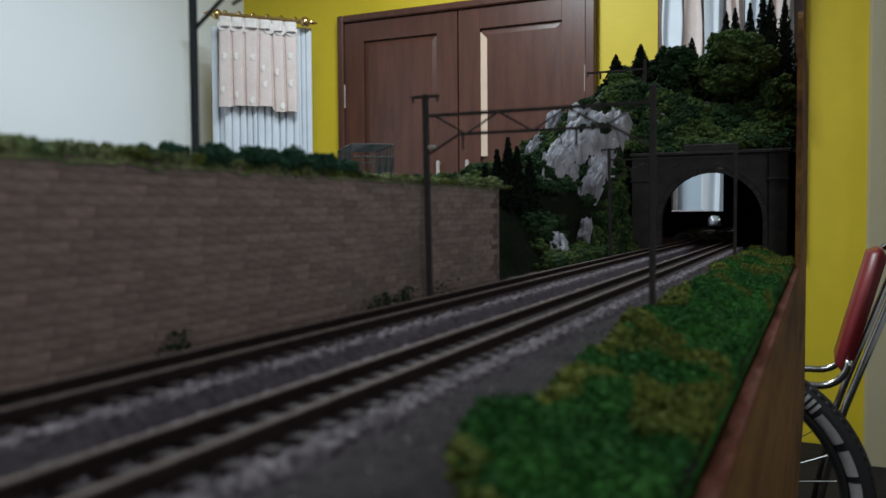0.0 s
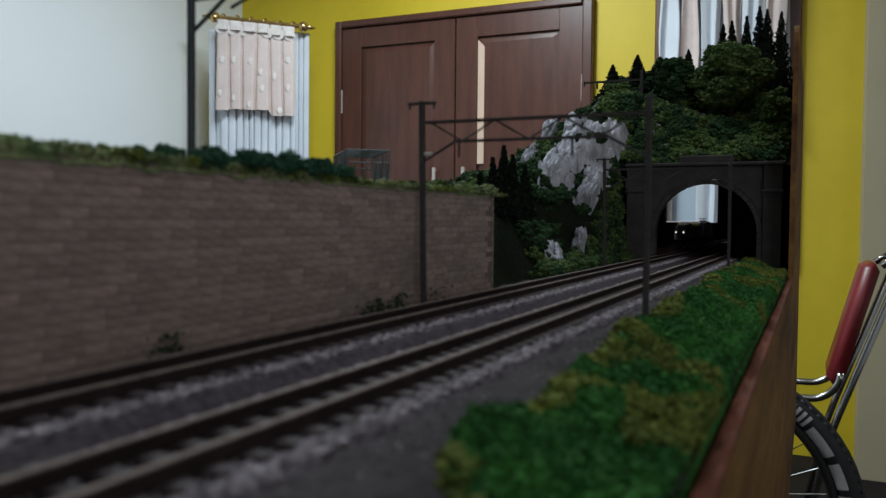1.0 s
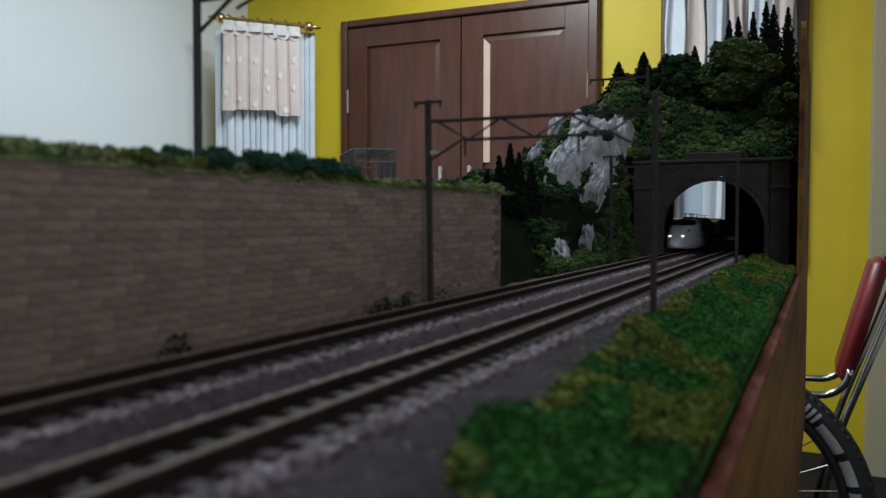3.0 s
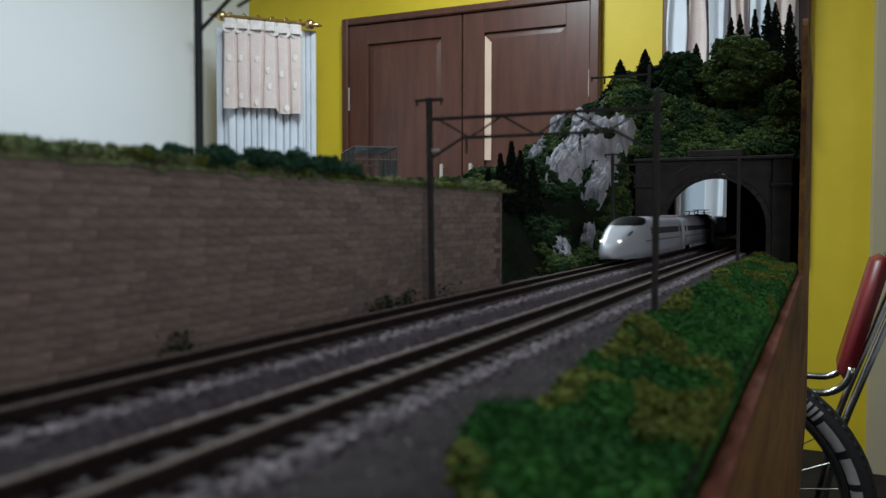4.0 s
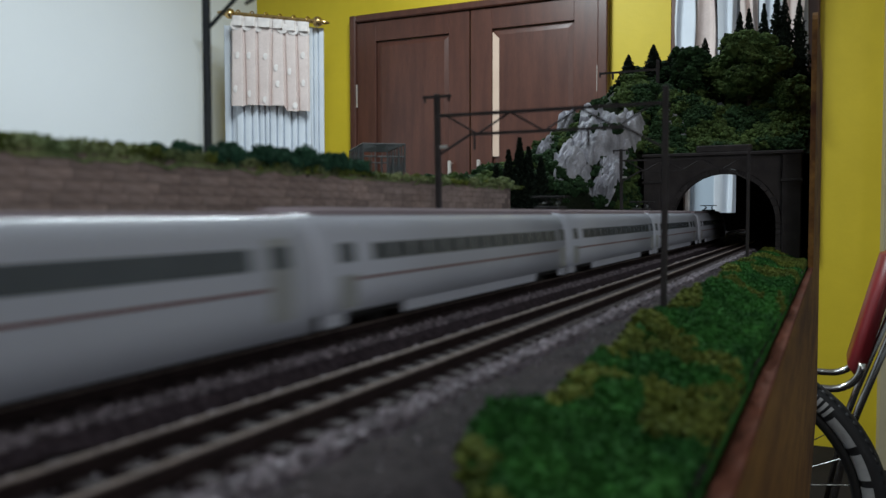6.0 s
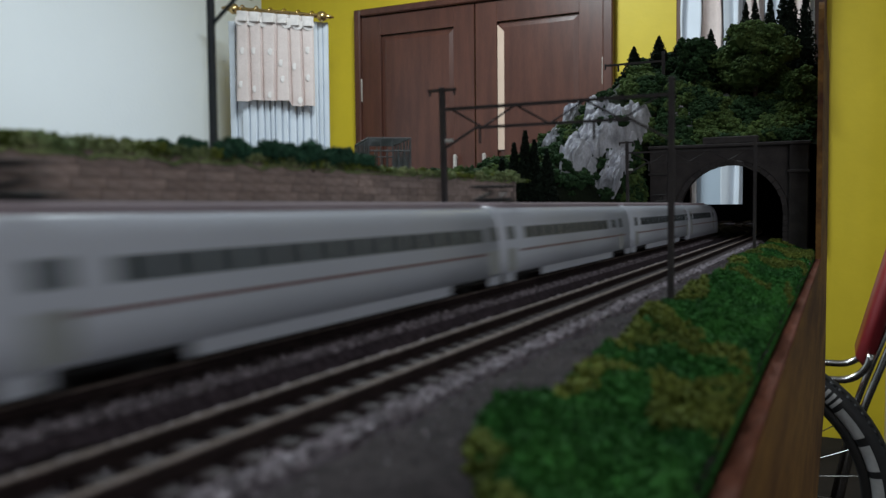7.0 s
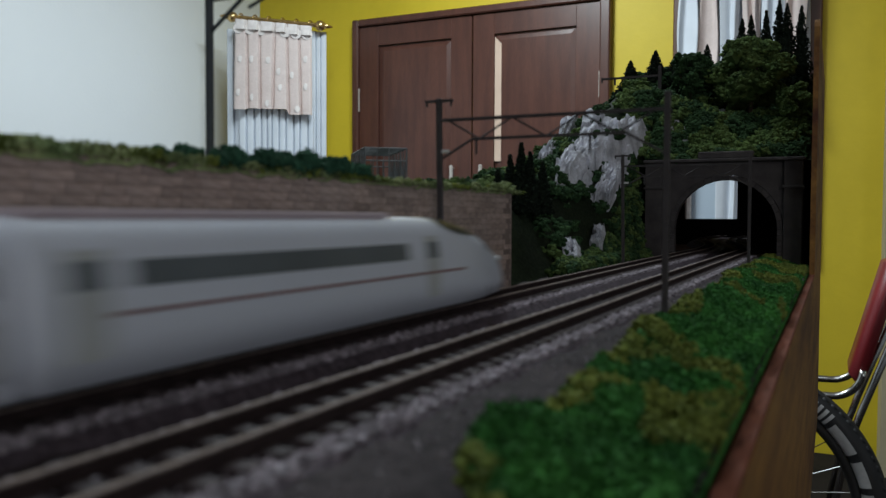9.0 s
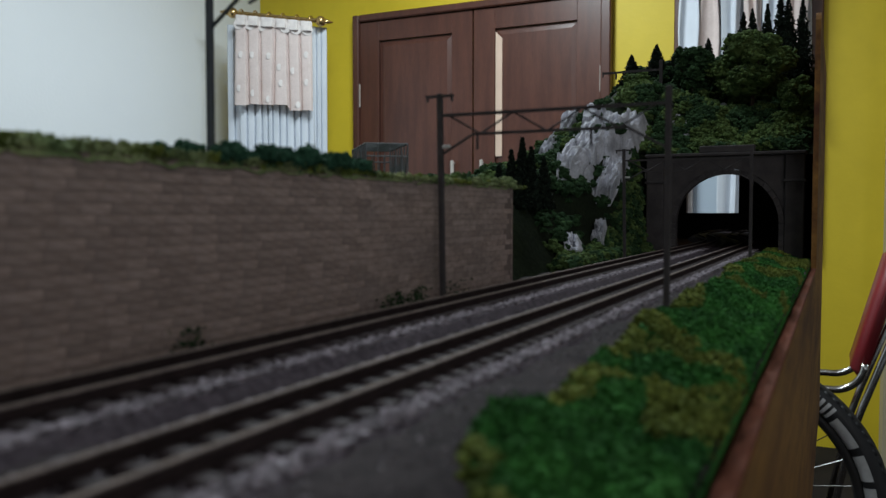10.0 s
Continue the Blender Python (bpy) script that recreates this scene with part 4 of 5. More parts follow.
def build_portal():
    p = thing("tunnel_portal", "dark grey stone double-track tunnel portal", "tunnel portal", at=(0, PORTAL, 0))
    cx, hw, spring, top = -0.0680, 0.0335, 0.0165, 0.0500
    x0, x1, z0, z1 = -0.1220, -0.0190, -0.012, 0.0625

    def arch(n, grow=0.0):
        return [(cx - (hw + grow) * math.cos(math.pi * i / n), spring + (top - spring + grow) * math.sin(math.pi * i / n)) for i in range(n + 1)]

    bm = bmesh.new()
    n = 24
    inner = arch(n, 0.0036)
    for i in range(n):
        (ax, az), (bx, bz) = inner[i], inner[i + 1]
        box_pts = [(ax, az), (bx, bz), (bx, z1), (ax, z1)]
        f = [bm.verts.new((q[0], 0.0, q[1])) for q in box_pts]
        b = [bm.verts.new((q[0], 0.006, q[1])) for q in box_pts]
        bm.faces.new(f)
        bm.faces.new(b[::-1])
        for k in range(4):
            bm.faces.new((f[k], f[(k + 1) % 4], b[(k + 1) % 4], b[k]))
    bmesh.ops.remove_doubles(bm, verts=bm.verts, dist=1e-6)
    box(bm, x0 + 0.012, cx - hw - 0.0036, 0, 0.006, z0, z1)
    box(bm, cx + hw + 0.0036, x1 - 0.012, 0, 0.006, z0, z1)
    part("face_wall", bm, "portal", p)
    for a, b in ((x0, x0 + 0.0118), (x1 - 0.0118, x1)):
        pier = part("pier", boxm(a, b, -0.003, 0.007, z0, z1 - 0.0001, 0.0005), "portal", p)
        part("pier_cap", boxm(a - 0.001, b + 0.001, -0.0042, 0.007, 0.0440, 0.0458, 0.0003), "portal", pier)
    part("coping", boxm(x0 - 0.001, x1 + 0.001, -0.0045, 0.016, z1, z1 + 0.0022, 0.0004), "portal", p)
    part("raised_panel", boxm(cx - 0.018, cx + 0.018, -0.003, 0.006, z1 + 0.0023, z1 + 0.007, 0.0005), "portal", p)
    outer, inn = arch(19, 0.0034), arch(19, 0.0)
    for i in range(19):
        bm = bmesh.new()
        q = [inn[i], inn[i + 1], outer[i + 1], outer[i]]
        c = (sum(v[0] for v in q) / 4, sum(v[1] for v in q) / 4)
        q = [(c[0] + (v[0] - c[0]) * 0.95, c[1] + (v[1] - c[1]) * 0.95) for v in q]
        f = [bm.verts.new((v[0], -0.0016, v[1])) for v in q]
        b = [bm.verts.new((v[0], 0.0062, v[1])) for v in q]
        bm.faces.new(f)
        bm.faces.new(b[::-1])
        for k in range(4):
            bm.faces.new((f[k], f[(k + 1) % 4], b[(k + 1) % 4], b[k]))
        part("voussoir", bm, "portal", p)
    for s in (-1, 1):
        xa = cx + s * (hw + 0.0017)
        for k in range(6):
            z = -0.007 + k * 0.0039
            part("jamb_stone", boxm(xa - 0.0017, xa + 0.0017, -0.0016, 0.0062, z + 0.0001, z + 0.0038, 0.0002), "portal", p)


def build_rock():
    """The bare rock face on the slope: outcrops of broken, tilted facets with cracks between them."""
    face = thing("rock_face", "large pale grey craggy rock face on the wooded hillside", "rock")

    def slab(name, corners, seed, cells, thick, nu=70, nv=80, bite=0.30):
        """corners: top left, top right, low right, low left, on the slope."""
        tl, tr, br, bl = (Vector(c) for c in corners)
        n = ((tr - tl).cross(bl - tl)).normalized()
        if n.y > 0:
            n = -n
        r = random.Random(seed)
        seeds = []
        for _ in range(cells):
            seeds.append((r.random(), r.random(), r.uniform(-1, 1), r.uniform(-1, 1), r.random()))

        def place(u, v):
            wu = u + 0.06 * noise.noise((u * 5 + seed, v * 5, 0))
            wv = v + 0.06 * noise.noise((u * 5, v * 5 + seed, 4))
            near = sorted(((wu - a) * 1.7 + (wv - b) * 0.9) ** 2 + ((wv - b) * 1.1 - (wu - a) * 0.5) ** 2 for a, b, *_ in seeds)[:2]
            k = min(seeds, key=lambda q: ((wu - q[0]) * 1.7 + (wv - q[1]) * 0.9) ** 2 + ((wv - q[1]) * 1.1 - (wu - q[0]) * 0.5) ** 2)
            tilt = k[2] * (wu - k[0]) + k[3] * (wv - k[1])
            gap = math.sqrt(near[1]) - math.sqrt(near[0])
            rim = min(u, 1 - u, v, 1 - v) + 0.09 * noise.noise((u * 6 + seed, v * 6, 9)) + 0.04 * noise.noise((u * 17 + seed, v * 17, 5))
            e = ss(-0.02, 0.10, rim)
            hole = max(0.0, noise.noise((u * 3.2 + seed * 1.7, v * 3.6, 2.0)) - bite)
            h = thick * (0.35 + 0.9 * k[4] + 2.2 * tilt) - 1.7 * thick * (1 - ss(0.0, 0.030, gap)) * ss(-0.3, 0.2, noise.noise((u * 7, v * 7, seed + 3))) + 0.5 * thick * noise.noise((u * 11, v * 11, seed)) - 0.7 * thick * abs(noise.noise(((u + v) * 26, (u - v) * 7, seed)))
            h = e * h - 2.6 * thick * (1 - e) - 9 * thick * hole
            p = tl.lerp(tr, u).lerp(bl.lerp(br, u), v)
            p.z = max(p.z, hill_z(p.x, p.y) + 0.001)
            return p + n * (h + 0.5 * thick)

        part(name, grid_bm([i / nu for i in range(nu + 1)], [i / nv for i in range(nv + 1)], place), "rock", face)

    slab("crag", ((-0.178, 0.632, 0.100), (-0.126, 0.622, 0.0985), (-0.1330, 0.522, 0.0350), (-0.1575, 0.466, 0.0395)), 3, 60, 0.0042, 100, 110)
    slab("crag_foot", ((-0.1400, 0.540, 0.0580), (-0.1262, 0.548, 0.0590), (-0.1290, 0.515, 0.0360), (-0.1385, 0.510, 0.0360)), 8, 12, 0.0032, 44, 44, 0.2)
    slab("rib", ((-0.203, 0.665, 0.109), (-0.190, 0.660, 0.107), (-0.178, 0.540, 0.062), (-0.186, 0.535, 0.060)), 5, 14, 0.0032, 36, 60, 0.2)
    slab("boulder", ((-0.1430, 0.455, 0.0110), (-0.1310, 0.452, 0.0100), (-0.1235, 0.435, -0.0040), (-0.1350, 0.435, -0.0045)), 12, 8, 0.0030, 30, 30, 0.4)
    slab("boulder", ((-0.1350, 0.500, 0.0190), (-0.1280, 0.500, 0.0180), (-0.1270, 0.488, 0.0060), (-0.1350, 0.486, 0.0060)), 13, 7, 0.0026, 28, 28, 0.4)
    slab("boulder", ((-0.113, 0.630, 0.0860), (-0.098, 0.630, 0.0860), (-0.097, 0.618, 0.0790), (-0.112, 0.618, 0.0790)), 21, 8, 0.0030, 28, 28, 0.3)
    slab("boulder", ((-0.082, 0.664, 0.1040), (-0.071, 0.664, 0.1040), (-0.071, 0.655, 0.0970), (-0.082, 0.655, 0.0970)), 22, 8, 0.0030, 28, 28, 0.3)


def hill_scatter():
    b, o = Bits(51), Bits(52)
    r = b.r
    for _ in range(3000):
        y = 0.31 + 0.55 * r.random()
        x = -0.33 + 0.31 * r.random()
        if x > -0.124 and y < PORTAL + 0.006 or y < 0.42 and x > -0.165:
            continue
        if 0.47 < y < 0.645 and abs(x + 0.147 + 0.143 * (y - 0.56)) < 0.019 and hill_z(x, y) > 0.05 and r.random() < 0.9 and nz(x, y, 2, 40) < 0.25:
            continue
        s = 0.0022 + 0.0055 * r.random() ** 2
        which = o if nz(x, y, 8, 30) > 0.02 else b
        which.puff((x, y, hill_z(x, y) + 0.35 * s), s, s, s * 0.85, int(8 + 4000 * s), 0.0011)
    for _ in range(900):
        y = 0.40 + 0.19 * r.random()
        x = -0.1195 - 0.012 * r.random() ** 1.5
        s = 0.0022 + 0.003 * r.random()
        (o if r.random() < 0.5 else b).puff((x, y, max(-0.006, hill_z(x, y)) + 0.004 * r.random()), s, s, s, 9, 0.0014)
    for _ in range(560):
        y = PORTAL + 0.004 + 0.05 * r.random()
        x = -0.150 + 0.130 * r.random()
        s = 0.003 + 0.004 * r.random()
        (o if nz(x, y, 6, 45) > -0.05 else b).puff((x, y, hill_z(x, y) + 0.5 * s), s, s, s * 0.8, 34, 0.0010)
    for k in range(34):
        y = 0.255 + 0.062 * r.random()
        s = 0.0016 + 0.0022 * r.random()
        (o if k % 3 else b).puff((WALLX - 0.001 - 0.013 * r.random() - 0.006 * ss(0.29, 0.31, y), y, WALL_TOP + 0.3 * s), s, s, s * 0.8, 24, 0.0009)
    tagged(b.mesh("hill_undergrowth", "darkleaf"), "dark green undergrowth covering the hill", "undergrowth", kind="stuff")
    tagged(o.mesh("hill_shrubs", "leaf"), "olive green shrub foam on the hill", "undergrowth", kind="stuff")


def build_fir(x, y, h, w, label="dark green model fir tree on the hill", z=None):
    z = hill_z(x, y) if z is None else z
    t = thing("fir_tree", label, "tree", "fir trees", at=(x, y, z - 0.002))
    part("trunk", rodm((0, 0, 0), (0, 0, h * 0.95), w * 0.05, 6, w * 0.01), "bark", t)
    part("inner_crown", rodm((0, 0, h * 0.08), (0, 0, h * 0.9), w * 0.30, 9, w * 0.02), "fir", t)
    b = Bits(int(x * 1e5 + y * 1e6) % 99991)
    n = int(900 + 16000 * h)
    for _ in range(n):
        q = b.r.random() ** 1.4
        tier = 0.72 + 0.45 * (1 - (q * 8) % 1)
        rad = w * 0.5 * (1 - q) ** 0.85 * tier * (0.35 + 0.65 * b.r.random() ** 0.5)
        a = b.r.random() * math.tau
        b.flake((rad * math.cos(a), rad * math.sin(a), h * (0.06 + 0.94 * q) - rad * 0.25), 0.0012 + 0.0008 * (1 - q))
    b.mesh("crown", "fir", t)


def build_tree(x, y, h, w, seed, material, label, lift=0.0):
    z = hill_z(x, y)
    t = thing("broadleaf_tree", label, "tree", "broadleaf trees", at=(x, y, z - 0.002))
    part("trunk", rodm((0, 0, 0), (0.001, 0, h * 0.6), h * 0.03, 7, h * 0.015), "bark", t)
    b = Bits(seed)
    for k in range(5):
        a = k * 1.26
        part("limb", rodm((0, 0, h * 0.25), (w * 0.3 * math.cos(a), w * 0.3 * math.sin(a), h * (0.55 + 0.05 * (k % 3))), h * 0.014, 5, h * 0.006), "bark", t)
    for k in range(44):
        d = b.r.normal(size=3)
        d /= np.linalg.norm(d)
        q = 0.45 + 0.4 * b.r.random()
        c = (d[0] * w * 0.5 * q, d[1] * w * 0.5 * q, h * 0.56 + d[2] * h * 0.40 * q)
        s = w * (0.13 + 0.08 * b.r.random())
        b.puff(c, s, s, s * 0.8, 190, 0.0011, 0.45)
    b.mesh("crown", material, t)


def build_trees():
    firs = [(-0.159, 0.70, 0.157, 0.017), (-0.138, 0.70, 0.164, 0.019), (-0.1215, 0.70, 0.1585, 0.020), (-0.113, 0.705, 0.156, 0.018),
            (-0.0985, 0.715, 0.168, 0.018), (-0.0825, 0.715, 0.171, 0.017), (-0.0708, 0.71, 0.186, 0.019), (-0.064, 0.71, 0.188, 0.019),
            (-0.0530, 0.715, 0.192, 0.018), (-0.0435, 0.72, 0.200, 0.022), (-0.0375, 0.715, 0.196, 0.021), (-0.0268, 0.715, 0.193, 0.020),
            (-0.118, 0.635, 0.112, 0.016)]
    for x, y, top, w in firs:
        build_fir(x, y, top - hill_z(x, y) + 0.002, w * 1.45)
    for x, y, h, w in ((-0.152, 0.38, 0.021, 0.008), (-0.153, 0.40, 0.030, 0.010), (-0.147, 0.40, 0.036, 0.012), (-0.142, 0.40, 0.031, 0.011), (-0.137, 0.405, 0.026, 0.010)):
        build_fir(x, y, h, w, "thin dark fir tree by the end of the wall", z=0.028)
    build_tree(-0.058, 0.650, 0.064, 0.058, 61, "leaf", "broad olive green model tree above the tunnel")
    build_tree(-0.026, 0.632, 0.036, 0.024, 62, "leaf", "small olive green model tree by the board")
    build_tree(-0.103, 0.660, 0.042, 0.034, 63, "darkleaf", "dark green model tree above the tunnel")
    build_tree(-0.082, 0.690, 0.036, 0.034, 64, "darkleaf", "dark green model tree behind the broad tree")


# ---- train ----
HALF, ROOF, SILL, CAR, HEAD = 0.0105, 0.0236, 0.0022, 0.1560, 0.1710
SEC = 28


def section(hw, top, low):
    """Half-rounded body outline, from the sill on one side over the roof to the other."""
    pts = []
    for i in range(SEC + 1):
        a = math.pi * i / SEC
        c, s = math.cos(a), math.sin(a)
        x = hw * math.copysign(abs(c) ** 0.42, c)
        z = low + (top - low) * abs(s) ** 0.62
        pts.append((x, z))
    return pts


def nose(s):
    """Half width, top and low edge at s metres behind the tip."""
    q = min(1.0, s / 0.062)
    top = 0.006 + (ROOF - 0.006) * math.sin(q * math.pi / 2) ** 0.68
    hw = 0.0030 + (HALF - 0.0030) * math.sin(min(1.0, s / 0.050) * math.pi / 2) ** 0.72
    low = 0.0030 - 0.0010 * min(1, s / 0.03)
    if s < 0.004:
        k = math.sqrt(max(0.0, 1 - (1 - s / 0.004) ** 2))
        top = 0.0050 + (top - 0.0050) * k
        hw *= 0.35 + 0.65 * k
        low = 0.0045 + (low - 0.0045) * k
    return hw, top, low


def loft(stations, prof, material, name, parent, caps=True):
    bm = bmesh.new()
    rings = [[bm.verts.new((x, y, z)) for x, z in prof(y)] for y in stations]
    for a, b in zip(rings, rings[1:]):
        for k in range(SEC):
            bm.faces.new((a[k], a[k + 1], b[k + 1], b[k]))
        bm.faces.new((a[SEC], a[0], b[0], b[SEC]))
    if caps:
        bm.faces.new(rings[0])
        bm.faces.new(rings[-1][::-1])
    return part(name, bm, material, parent, smooth=True)


def side_x(z):
    """Outer half width of a full body at height z."""
    s = max(0.0, min(1.0, (z - SILL) / (ROOF - SILL))) ** (1 / 0.62)
    return HALF * max(0.0, math.cos(math.asin(s))) ** 0.42


def strip(bm, y0, y1, z0, z1, sgn, proud=0.00012):
    """A thin panel lying on the body's side."""
    n = max(1, int((z1 - z0) / 0.001))
    zs = [z0 + (z1 - z0) * i / n for i in range(n + 1)]
    outer = [[bm.verts.new((sgn * (side_x(z) + proud), y, z)) for z in zs] for y in (y0, y1)]
    inner = [[bm.verts.new((sgn * (side_x(z) - 0.0003), y, z)) for z in zs] for y in (y0, y1)]
    for i in range(n):
        bm.faces.new((outer[0][i], outer[1][i], outer[1][i + 1], outer[0][i + 1]))
        bm.faces.new((outer[0][i], outer[0][i + 1], inner[0][i + 1], inner[0][i]))
        bm.faces.new((outer[1][i], inner[1][i], inner[1][i + 1], outer[1][i + 1]))
    bm.faces.new((outer[0][0], inner[0][0], inner[1][0], outer[1][0]))
    bm.faces.new((outer[0][n], outer[1][n], inner[1][n], inner[0][n]))


def bogie(parent, y):
    b = part("bogie", boxm(-0.0062, 0.0062, y - 0.011, y + 0.011, 0.0018, 0.0044, 0.0005), "under", parent, "black bogie")
    for dy in (-0.0078, 0.0078):
        for x in (-0.0047, 0.0047):
            part("wheel", rodm((x - 0.0009, y + dy, 0.0028), (x + 0.0009, y + dy, 0.0028), 0.0027, 14), "under", b)


def windows(parent, y0, y1, sgn, n):
    z0, z1 = 0.0140, 0.0177
    bm = bmesh.new()
    strip(bm, y0, y1, z0, z1, sgn, 0.0001)
    band = part("window_band", bm, "window", parent, "dark grey window band")
    w = (y1 - y0) / n
    for k in range(n):
        bm = bmesh.new()
        strip(bm, y0 + k * w + 0.0003, y0 + (k + 1) * w - 0.0003, z0 + 0.0002, z1 - 0.0002, sgn, 0.00018)
        part("pane", bm, "pane", band)


def side_fittings(c, y0, y1, wy0, wy1, doors, n):
    for sgn in (-1, 1):
        windows(c, wy0, wy1, sgn, n)
        bm = bmesh.new()
        strip(bm, y0, y1, 0.0104, 0.0109, sgn)
        part("stripe", bm, "red", c, "dark red stripe")
        for d in doors:
            bm = bmesh.new()
            strip(bm, d - 0.0034, d + 0.0034, 0.0050, 0.0192, sgn, 0.00006)
            door = part("door", bm, "skirt", c)
            bm = bmesh.new()
            strip(bm, d - 0.0028, d + 0.0028, 0.0140, 0.0178, sgn, 0.00016)
            part("door_window", bm, "window", door)


def mid_car(band, doors, extra=()):
    c = thing("train_car", "white high-speed train car with dark window band", "train car", "train cars")
    L = CAR / 2 - 0.0012
    loft([-L, -L + 0.0012, -L / 3, L / 3, L - 0.0012, L], lambda y: section(HALF - (0.0008 if abs(y) > L - 0.0005 else 0), ROOF - (0.0006 if abs(y) > L - 0.0005 else 0), SILL + 0.0022), "train", "body", c)
    for a, b in ((-L + 0.001, -L + 0.008), (-L + 0.033, L - 0.033), (L - 0.008, L - 0.001)):
        bm = bmesh.new()
        for s in (-1, 1):
            box(bm, s * 0.0100 - 0.0004, s * 0.0100 + 0.0004, a, b, SILL - 0.0002, SILL + 0.0036)
        part("skirt", bm, "train", c, "white lower skirt")
    part("underframe", boxm(-0.0088, 0.0088, -L + 0.002, L - 0.002, 0.0030, 0.0048), "under", c)
    side_fittings(c, -L + 0.012, L - 0.010, -L + band[0], -L + band[1], [-L + d for d in doors], int((band[1] - band[0]) / 0.0085))
    for a, b in extra:
        for sgn in (-1, 1):
            bm = bmesh.new()
            strip(bm, -L + a, -L + b, 0.0142, 0.0175, sgn, 0.00016)
            part("small_window", bm, "window", c, "small dark window")
    bogie(c, -L + 0.021)
    bogie(c, L - 0.021)
    part("gangway", boxm(-0.0062, 0.0062, L, L + 0.0024, 0.0045, 0.0190, 0.0006), "under", c, "black gangway bellows")
    part("roof_panel", boxm(-0.0060, 0.0060, -L + 0.003, L - 0.003, ROOF - 0.0012, ROOF + 0.0011, 0.0005), "train_roof", c)
    return c


def pantograph(c, y):
    p = part("pantograph_base", boxm(-0.0050, 0.0050, y - 0.0042, y + 0.0042, ROOF + 0.0006, ROOF + 0.0024, 0.0004), "under", c, "dark pantograph base")
    for x in (-0.0035, 0.0035):
        part("lower_arm", rodm((x, y - 0.003, ROOF + 0.0022), (x * 0.6, y + 0.0040, ROOF + 0.0042), 0.0005), "under", p)
        part("upper_arm", rodm((x * 0.6, y + 0.0040, ROOF + 0.0042), (x, y - 0.001, ROOF + 0.0058), 0.0004), "under", p)
    part("collector", boxm(-0.0066, 0.0066, y - 0.0026, y + 0.0010, ROOF + 0.0055, ROOF + 0.0062, 0.0002), "under", p)
    for dy in (-0.0060, 0.0060):
        part("roof_insulator", rodm((0.002, y + dy, ROOF + 0.0006), (0.002, y + dy, ROOF + 0.0024), 0.0008, 8), "under", p)


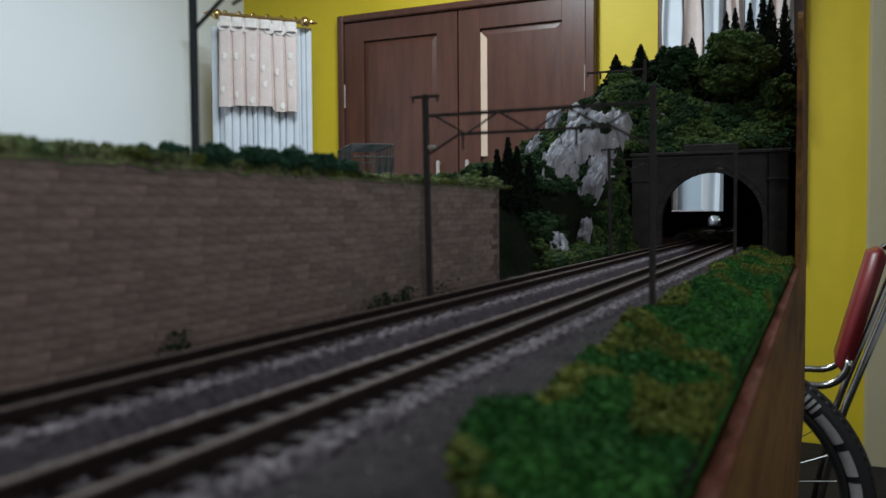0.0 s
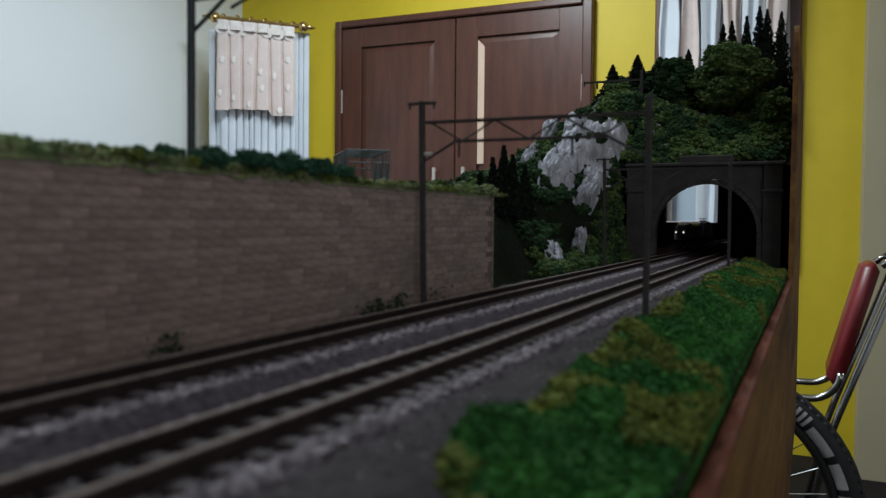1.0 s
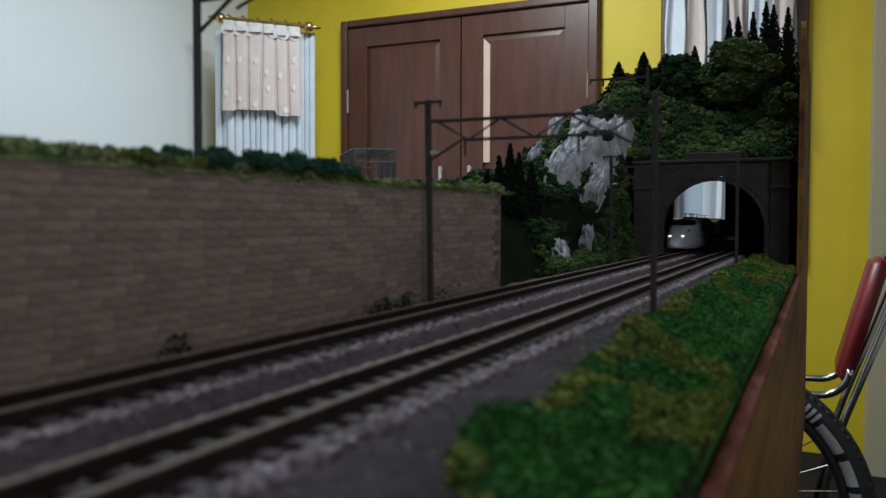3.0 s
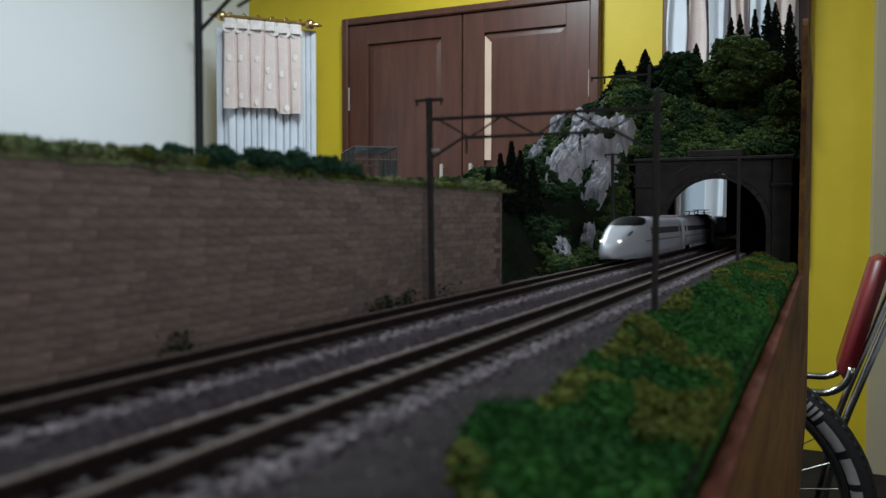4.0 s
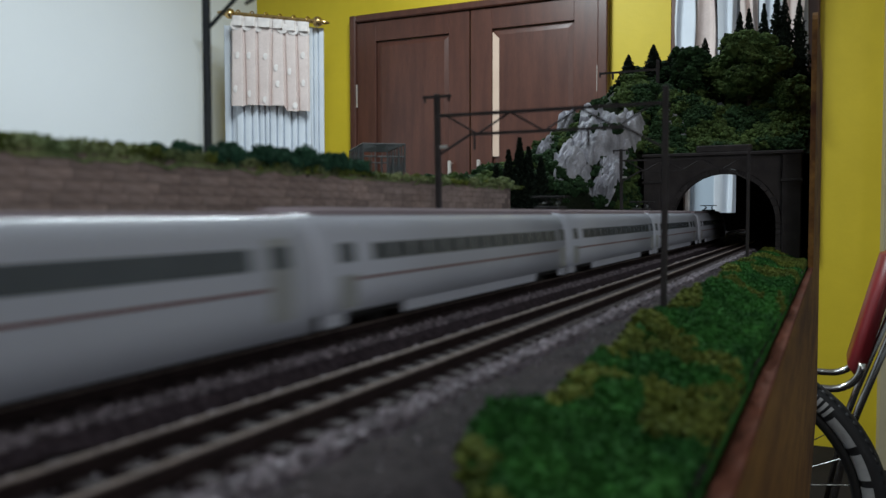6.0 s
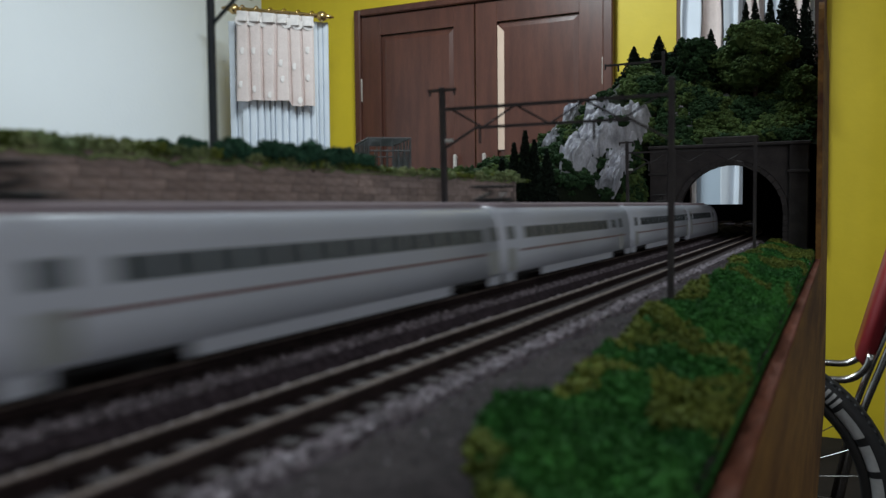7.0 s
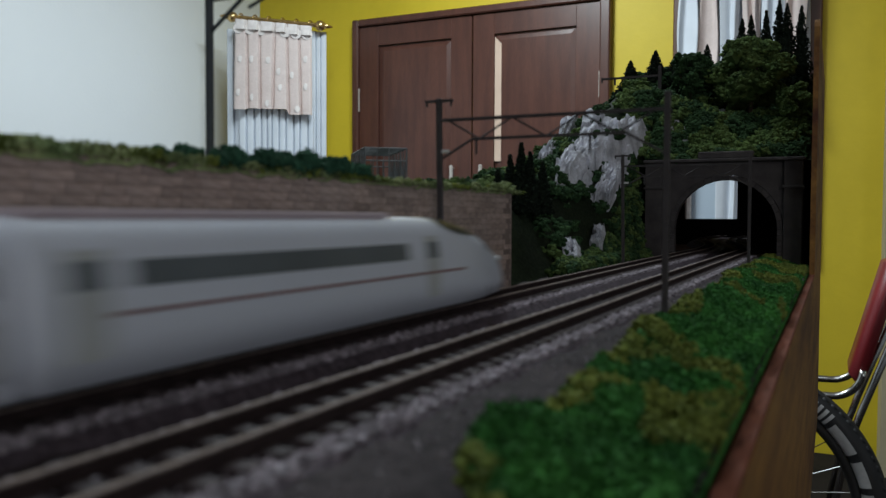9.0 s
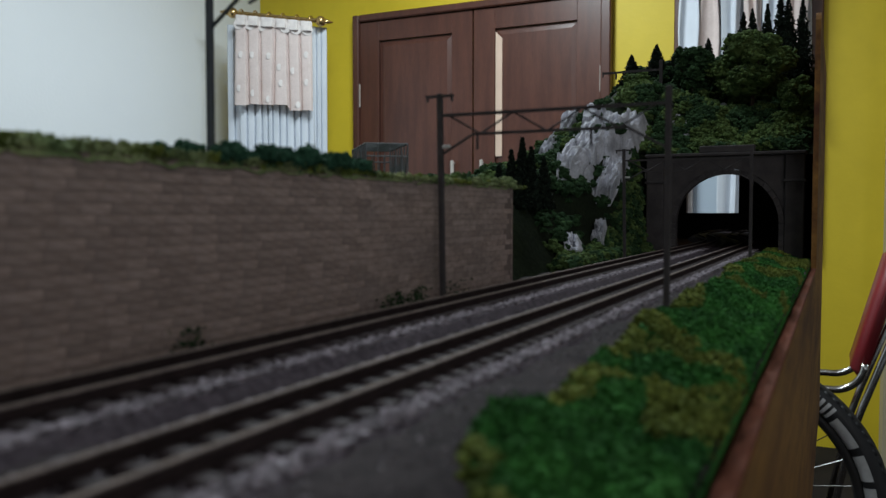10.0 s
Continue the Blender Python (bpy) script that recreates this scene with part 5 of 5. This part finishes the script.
def head_car(label, lit):
    c = thing("train_head_car", label, "train car", "train cars")
    L = HEAD / 2
    st = [-L + 0.066 * (i / 34) ** 1.5 for i in range(35)] + [-L + 0.08, -L + 0.11, L - 0.0022, L - 0.0012]
    loft(st, lambda y: section(*nose(y + L)), "train", "body", c)
    # windscreen and hood follow the nose, slightly proud
    bm = bmesh.new()
    rows = []
    for i in range(13):
        s = 0.027 + 0.031 * i / 12
        hw, top, low = nose(s)
        pr = section(hw + 0.0002, top + 0.0002, low)
        q = i / 12
        k = 6.2 * (1 - (2 * q - 1) ** 2) ** 0.5 * (0.75 + 0.25 * q) + 0.8
        row = []
        for j in range(9):
            f = SEC / 2 + k * (j / 4 - 1)
            a = int(f)
            a = min(max(a, 0), SEC - 1)
            u = f - a
            row.append(bm.verts.new((pr[a][0] * (1 - u) + pr[a + 1][0] * u, s - L, pr[a][1] * (1 - u) + pr[a + 1][1] * u)))
        rows.append(row)
    for a, b in zip(rows, rows[1:]):
        for j in range(8):
            bm.faces.new((a[j], a[j + 1], b[j + 1], b[j]))
    part("windscreen", bm, "screen", c, "black curved windscreen", True)
    for sgn in (-1, 1):
        bm = bmesh.new()
        bmesh.ops.create_uvsphere(bm, u_segments=12, v_segments=8, radius=0.0010, matrix=Matrix.LocRotScale((sgn * 0.0044, -L + 0.0078, 0.0114), None, (0.9, 1.0, 0.8)))
        part("headlight", bm, "lamp" if lit else "skirt", c, "lit white headlight" if lit else "unlit lamp", True)
        bm = bmesh.new()
        rows2 = []
        for i in range(7):
            s = 0.016 + 0.009 * i / 6
            hw, top, low = nose(s)
            pr = section(hw + 0.00018, top + 0.00018, low)
            w = 0.9 * math.sin(math.pi * (i + 0.4) / 6.8)
            cidx = (SEC / 2 + sgn * -6.0)
            row = []
            for f in (cidx - w, cidx + w):
                a = int(f)
                u = f - a
                row.append(bm.verts.new((pr[a][0] * (1 - u) + pr[a + 1][0] * u, s - L, pr[a][1] * (1 - u) + pr[a + 1][1] * u)))
            rows2.append(row)
        for a, b in zip(rows2, rows2[1:]):
            bm.faces.new((a[0], a[1], b[1], b[0]))
        part("lamp_cover", bm, "window", c, "dark oval lamp cover", True)
    part("underframe", boxm(-0.0088, 0.0088, -L + 0.024, L - 0.004, 0.0030, 0.0048), "under", c)
    for a, b in ((-L + 0.012, -L + 0.036), (-L + 0.058, L - 0.034), (L - 0.009, L - 0.002)):
        bm = bmesh.new()
        for s in (-1, 1):
            hw = nose(a + L)[0] - 0.0006
            box(bm, s * hw - 0.0004, s * hw + 0.0004, a, b, SILL - 0.0002, SILL + 0.0030)
        part("skirt", bm, "train", c, "white lower skirt")
    side_fittings(c, -L + 0.044, L - 0.014, -L + 0.074, L - 0.018, (-L + 0.062, L - 0.0105), 12)
    bogie(c, -L + 0.047)
    bogie(c, L - 0.021)
    part("roof_panel", boxm(-0.0060, 0.0060, -L + 0.076, L - 0.003, ROOF - 0.0012, ROOF + (0.0002 if lit else 0.0009), 0.0003), "train_roof", c)
    return c


cars = []


def build_train():
    head = head_car("white high-speed train nose car with black windscreen", True)
    mid = mid_car((0.019, 0.142), (0.0095, 0.1485))
    other = mid_car((0.0165, 0.1145), (0.0055, 0.1355), ((0.1205, 0.1275),))
    cars.append((head, HEAD / 2, 0))
    cars.append((mid, HEAD + CAR * 0.5, 0))
    cars.append((copy_thing(mid, Matrix()), HEAD + CAR * 1.5, 0))
    cars.append((other, HEAD + CAR * 2.5, 0))
    cars.append((copy_thing(mid, Matrix()), HEAD + CAR * 3.5, 0))
    tail = head_car("white high-speed train tail car with sloping nose", False)
    cars.append((tail, HEAD * 1.5 + CAR * 4, 180))
    for k, y in ((2, -0.066), (3, -0.060), (4, 0.055)):
        pantograph(cars[k][0], y)


def head_at(t):
    """How far up the line the tip of the nose stands at t seconds."""
    ts = [0.0, 2.5, 3.75, 4.5, 5.0, 5.5, 6.8, 7.5, 8.0, 8.5, 9.0, 9.3, 9.5, 10.0]
    ys = [1.200, 0.688, 0.447, 0.287, 0.176, 0.063, -0.223, -0.390, -0.511, -0.627, -0.732, -0.815, -0.864, -0.985]
    return float(np.interp(t, ts, ys))


def motions():
    for ob, back, turn in cars:
        rows = []
        for i in range(51):
            t = i * 0.2
            x, y, a = curve_at(head_at(t) + back, -0.095)
            rows.append((t, pose(x, y, 0, 0, 0, math.degrees(a) + turn)))
        walk(ob, rows)


build_room()
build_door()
build_curtains()
build_chair()
build_bicycle()
build_table()
build_ground()
build_plateau()
build_hill()
build_portal()
build_tunnel_shade()
build_rock()
hill_scatter()
build_trees()
build_gantry(0.2205)
build_gantry(0.4550)
build_mast("catenary_mast", -0.138, 0.156, WALL_TOP - 0.001, 0.0790)
build_hill_mast()
build_truss(-0.1853, 0.326, 39.7)
build_bushes()
build_grass()
build_ballast_stones()
build_train()
build_track(-0.095)
build_track(-0.061)
build_retaining_wall()
motions()
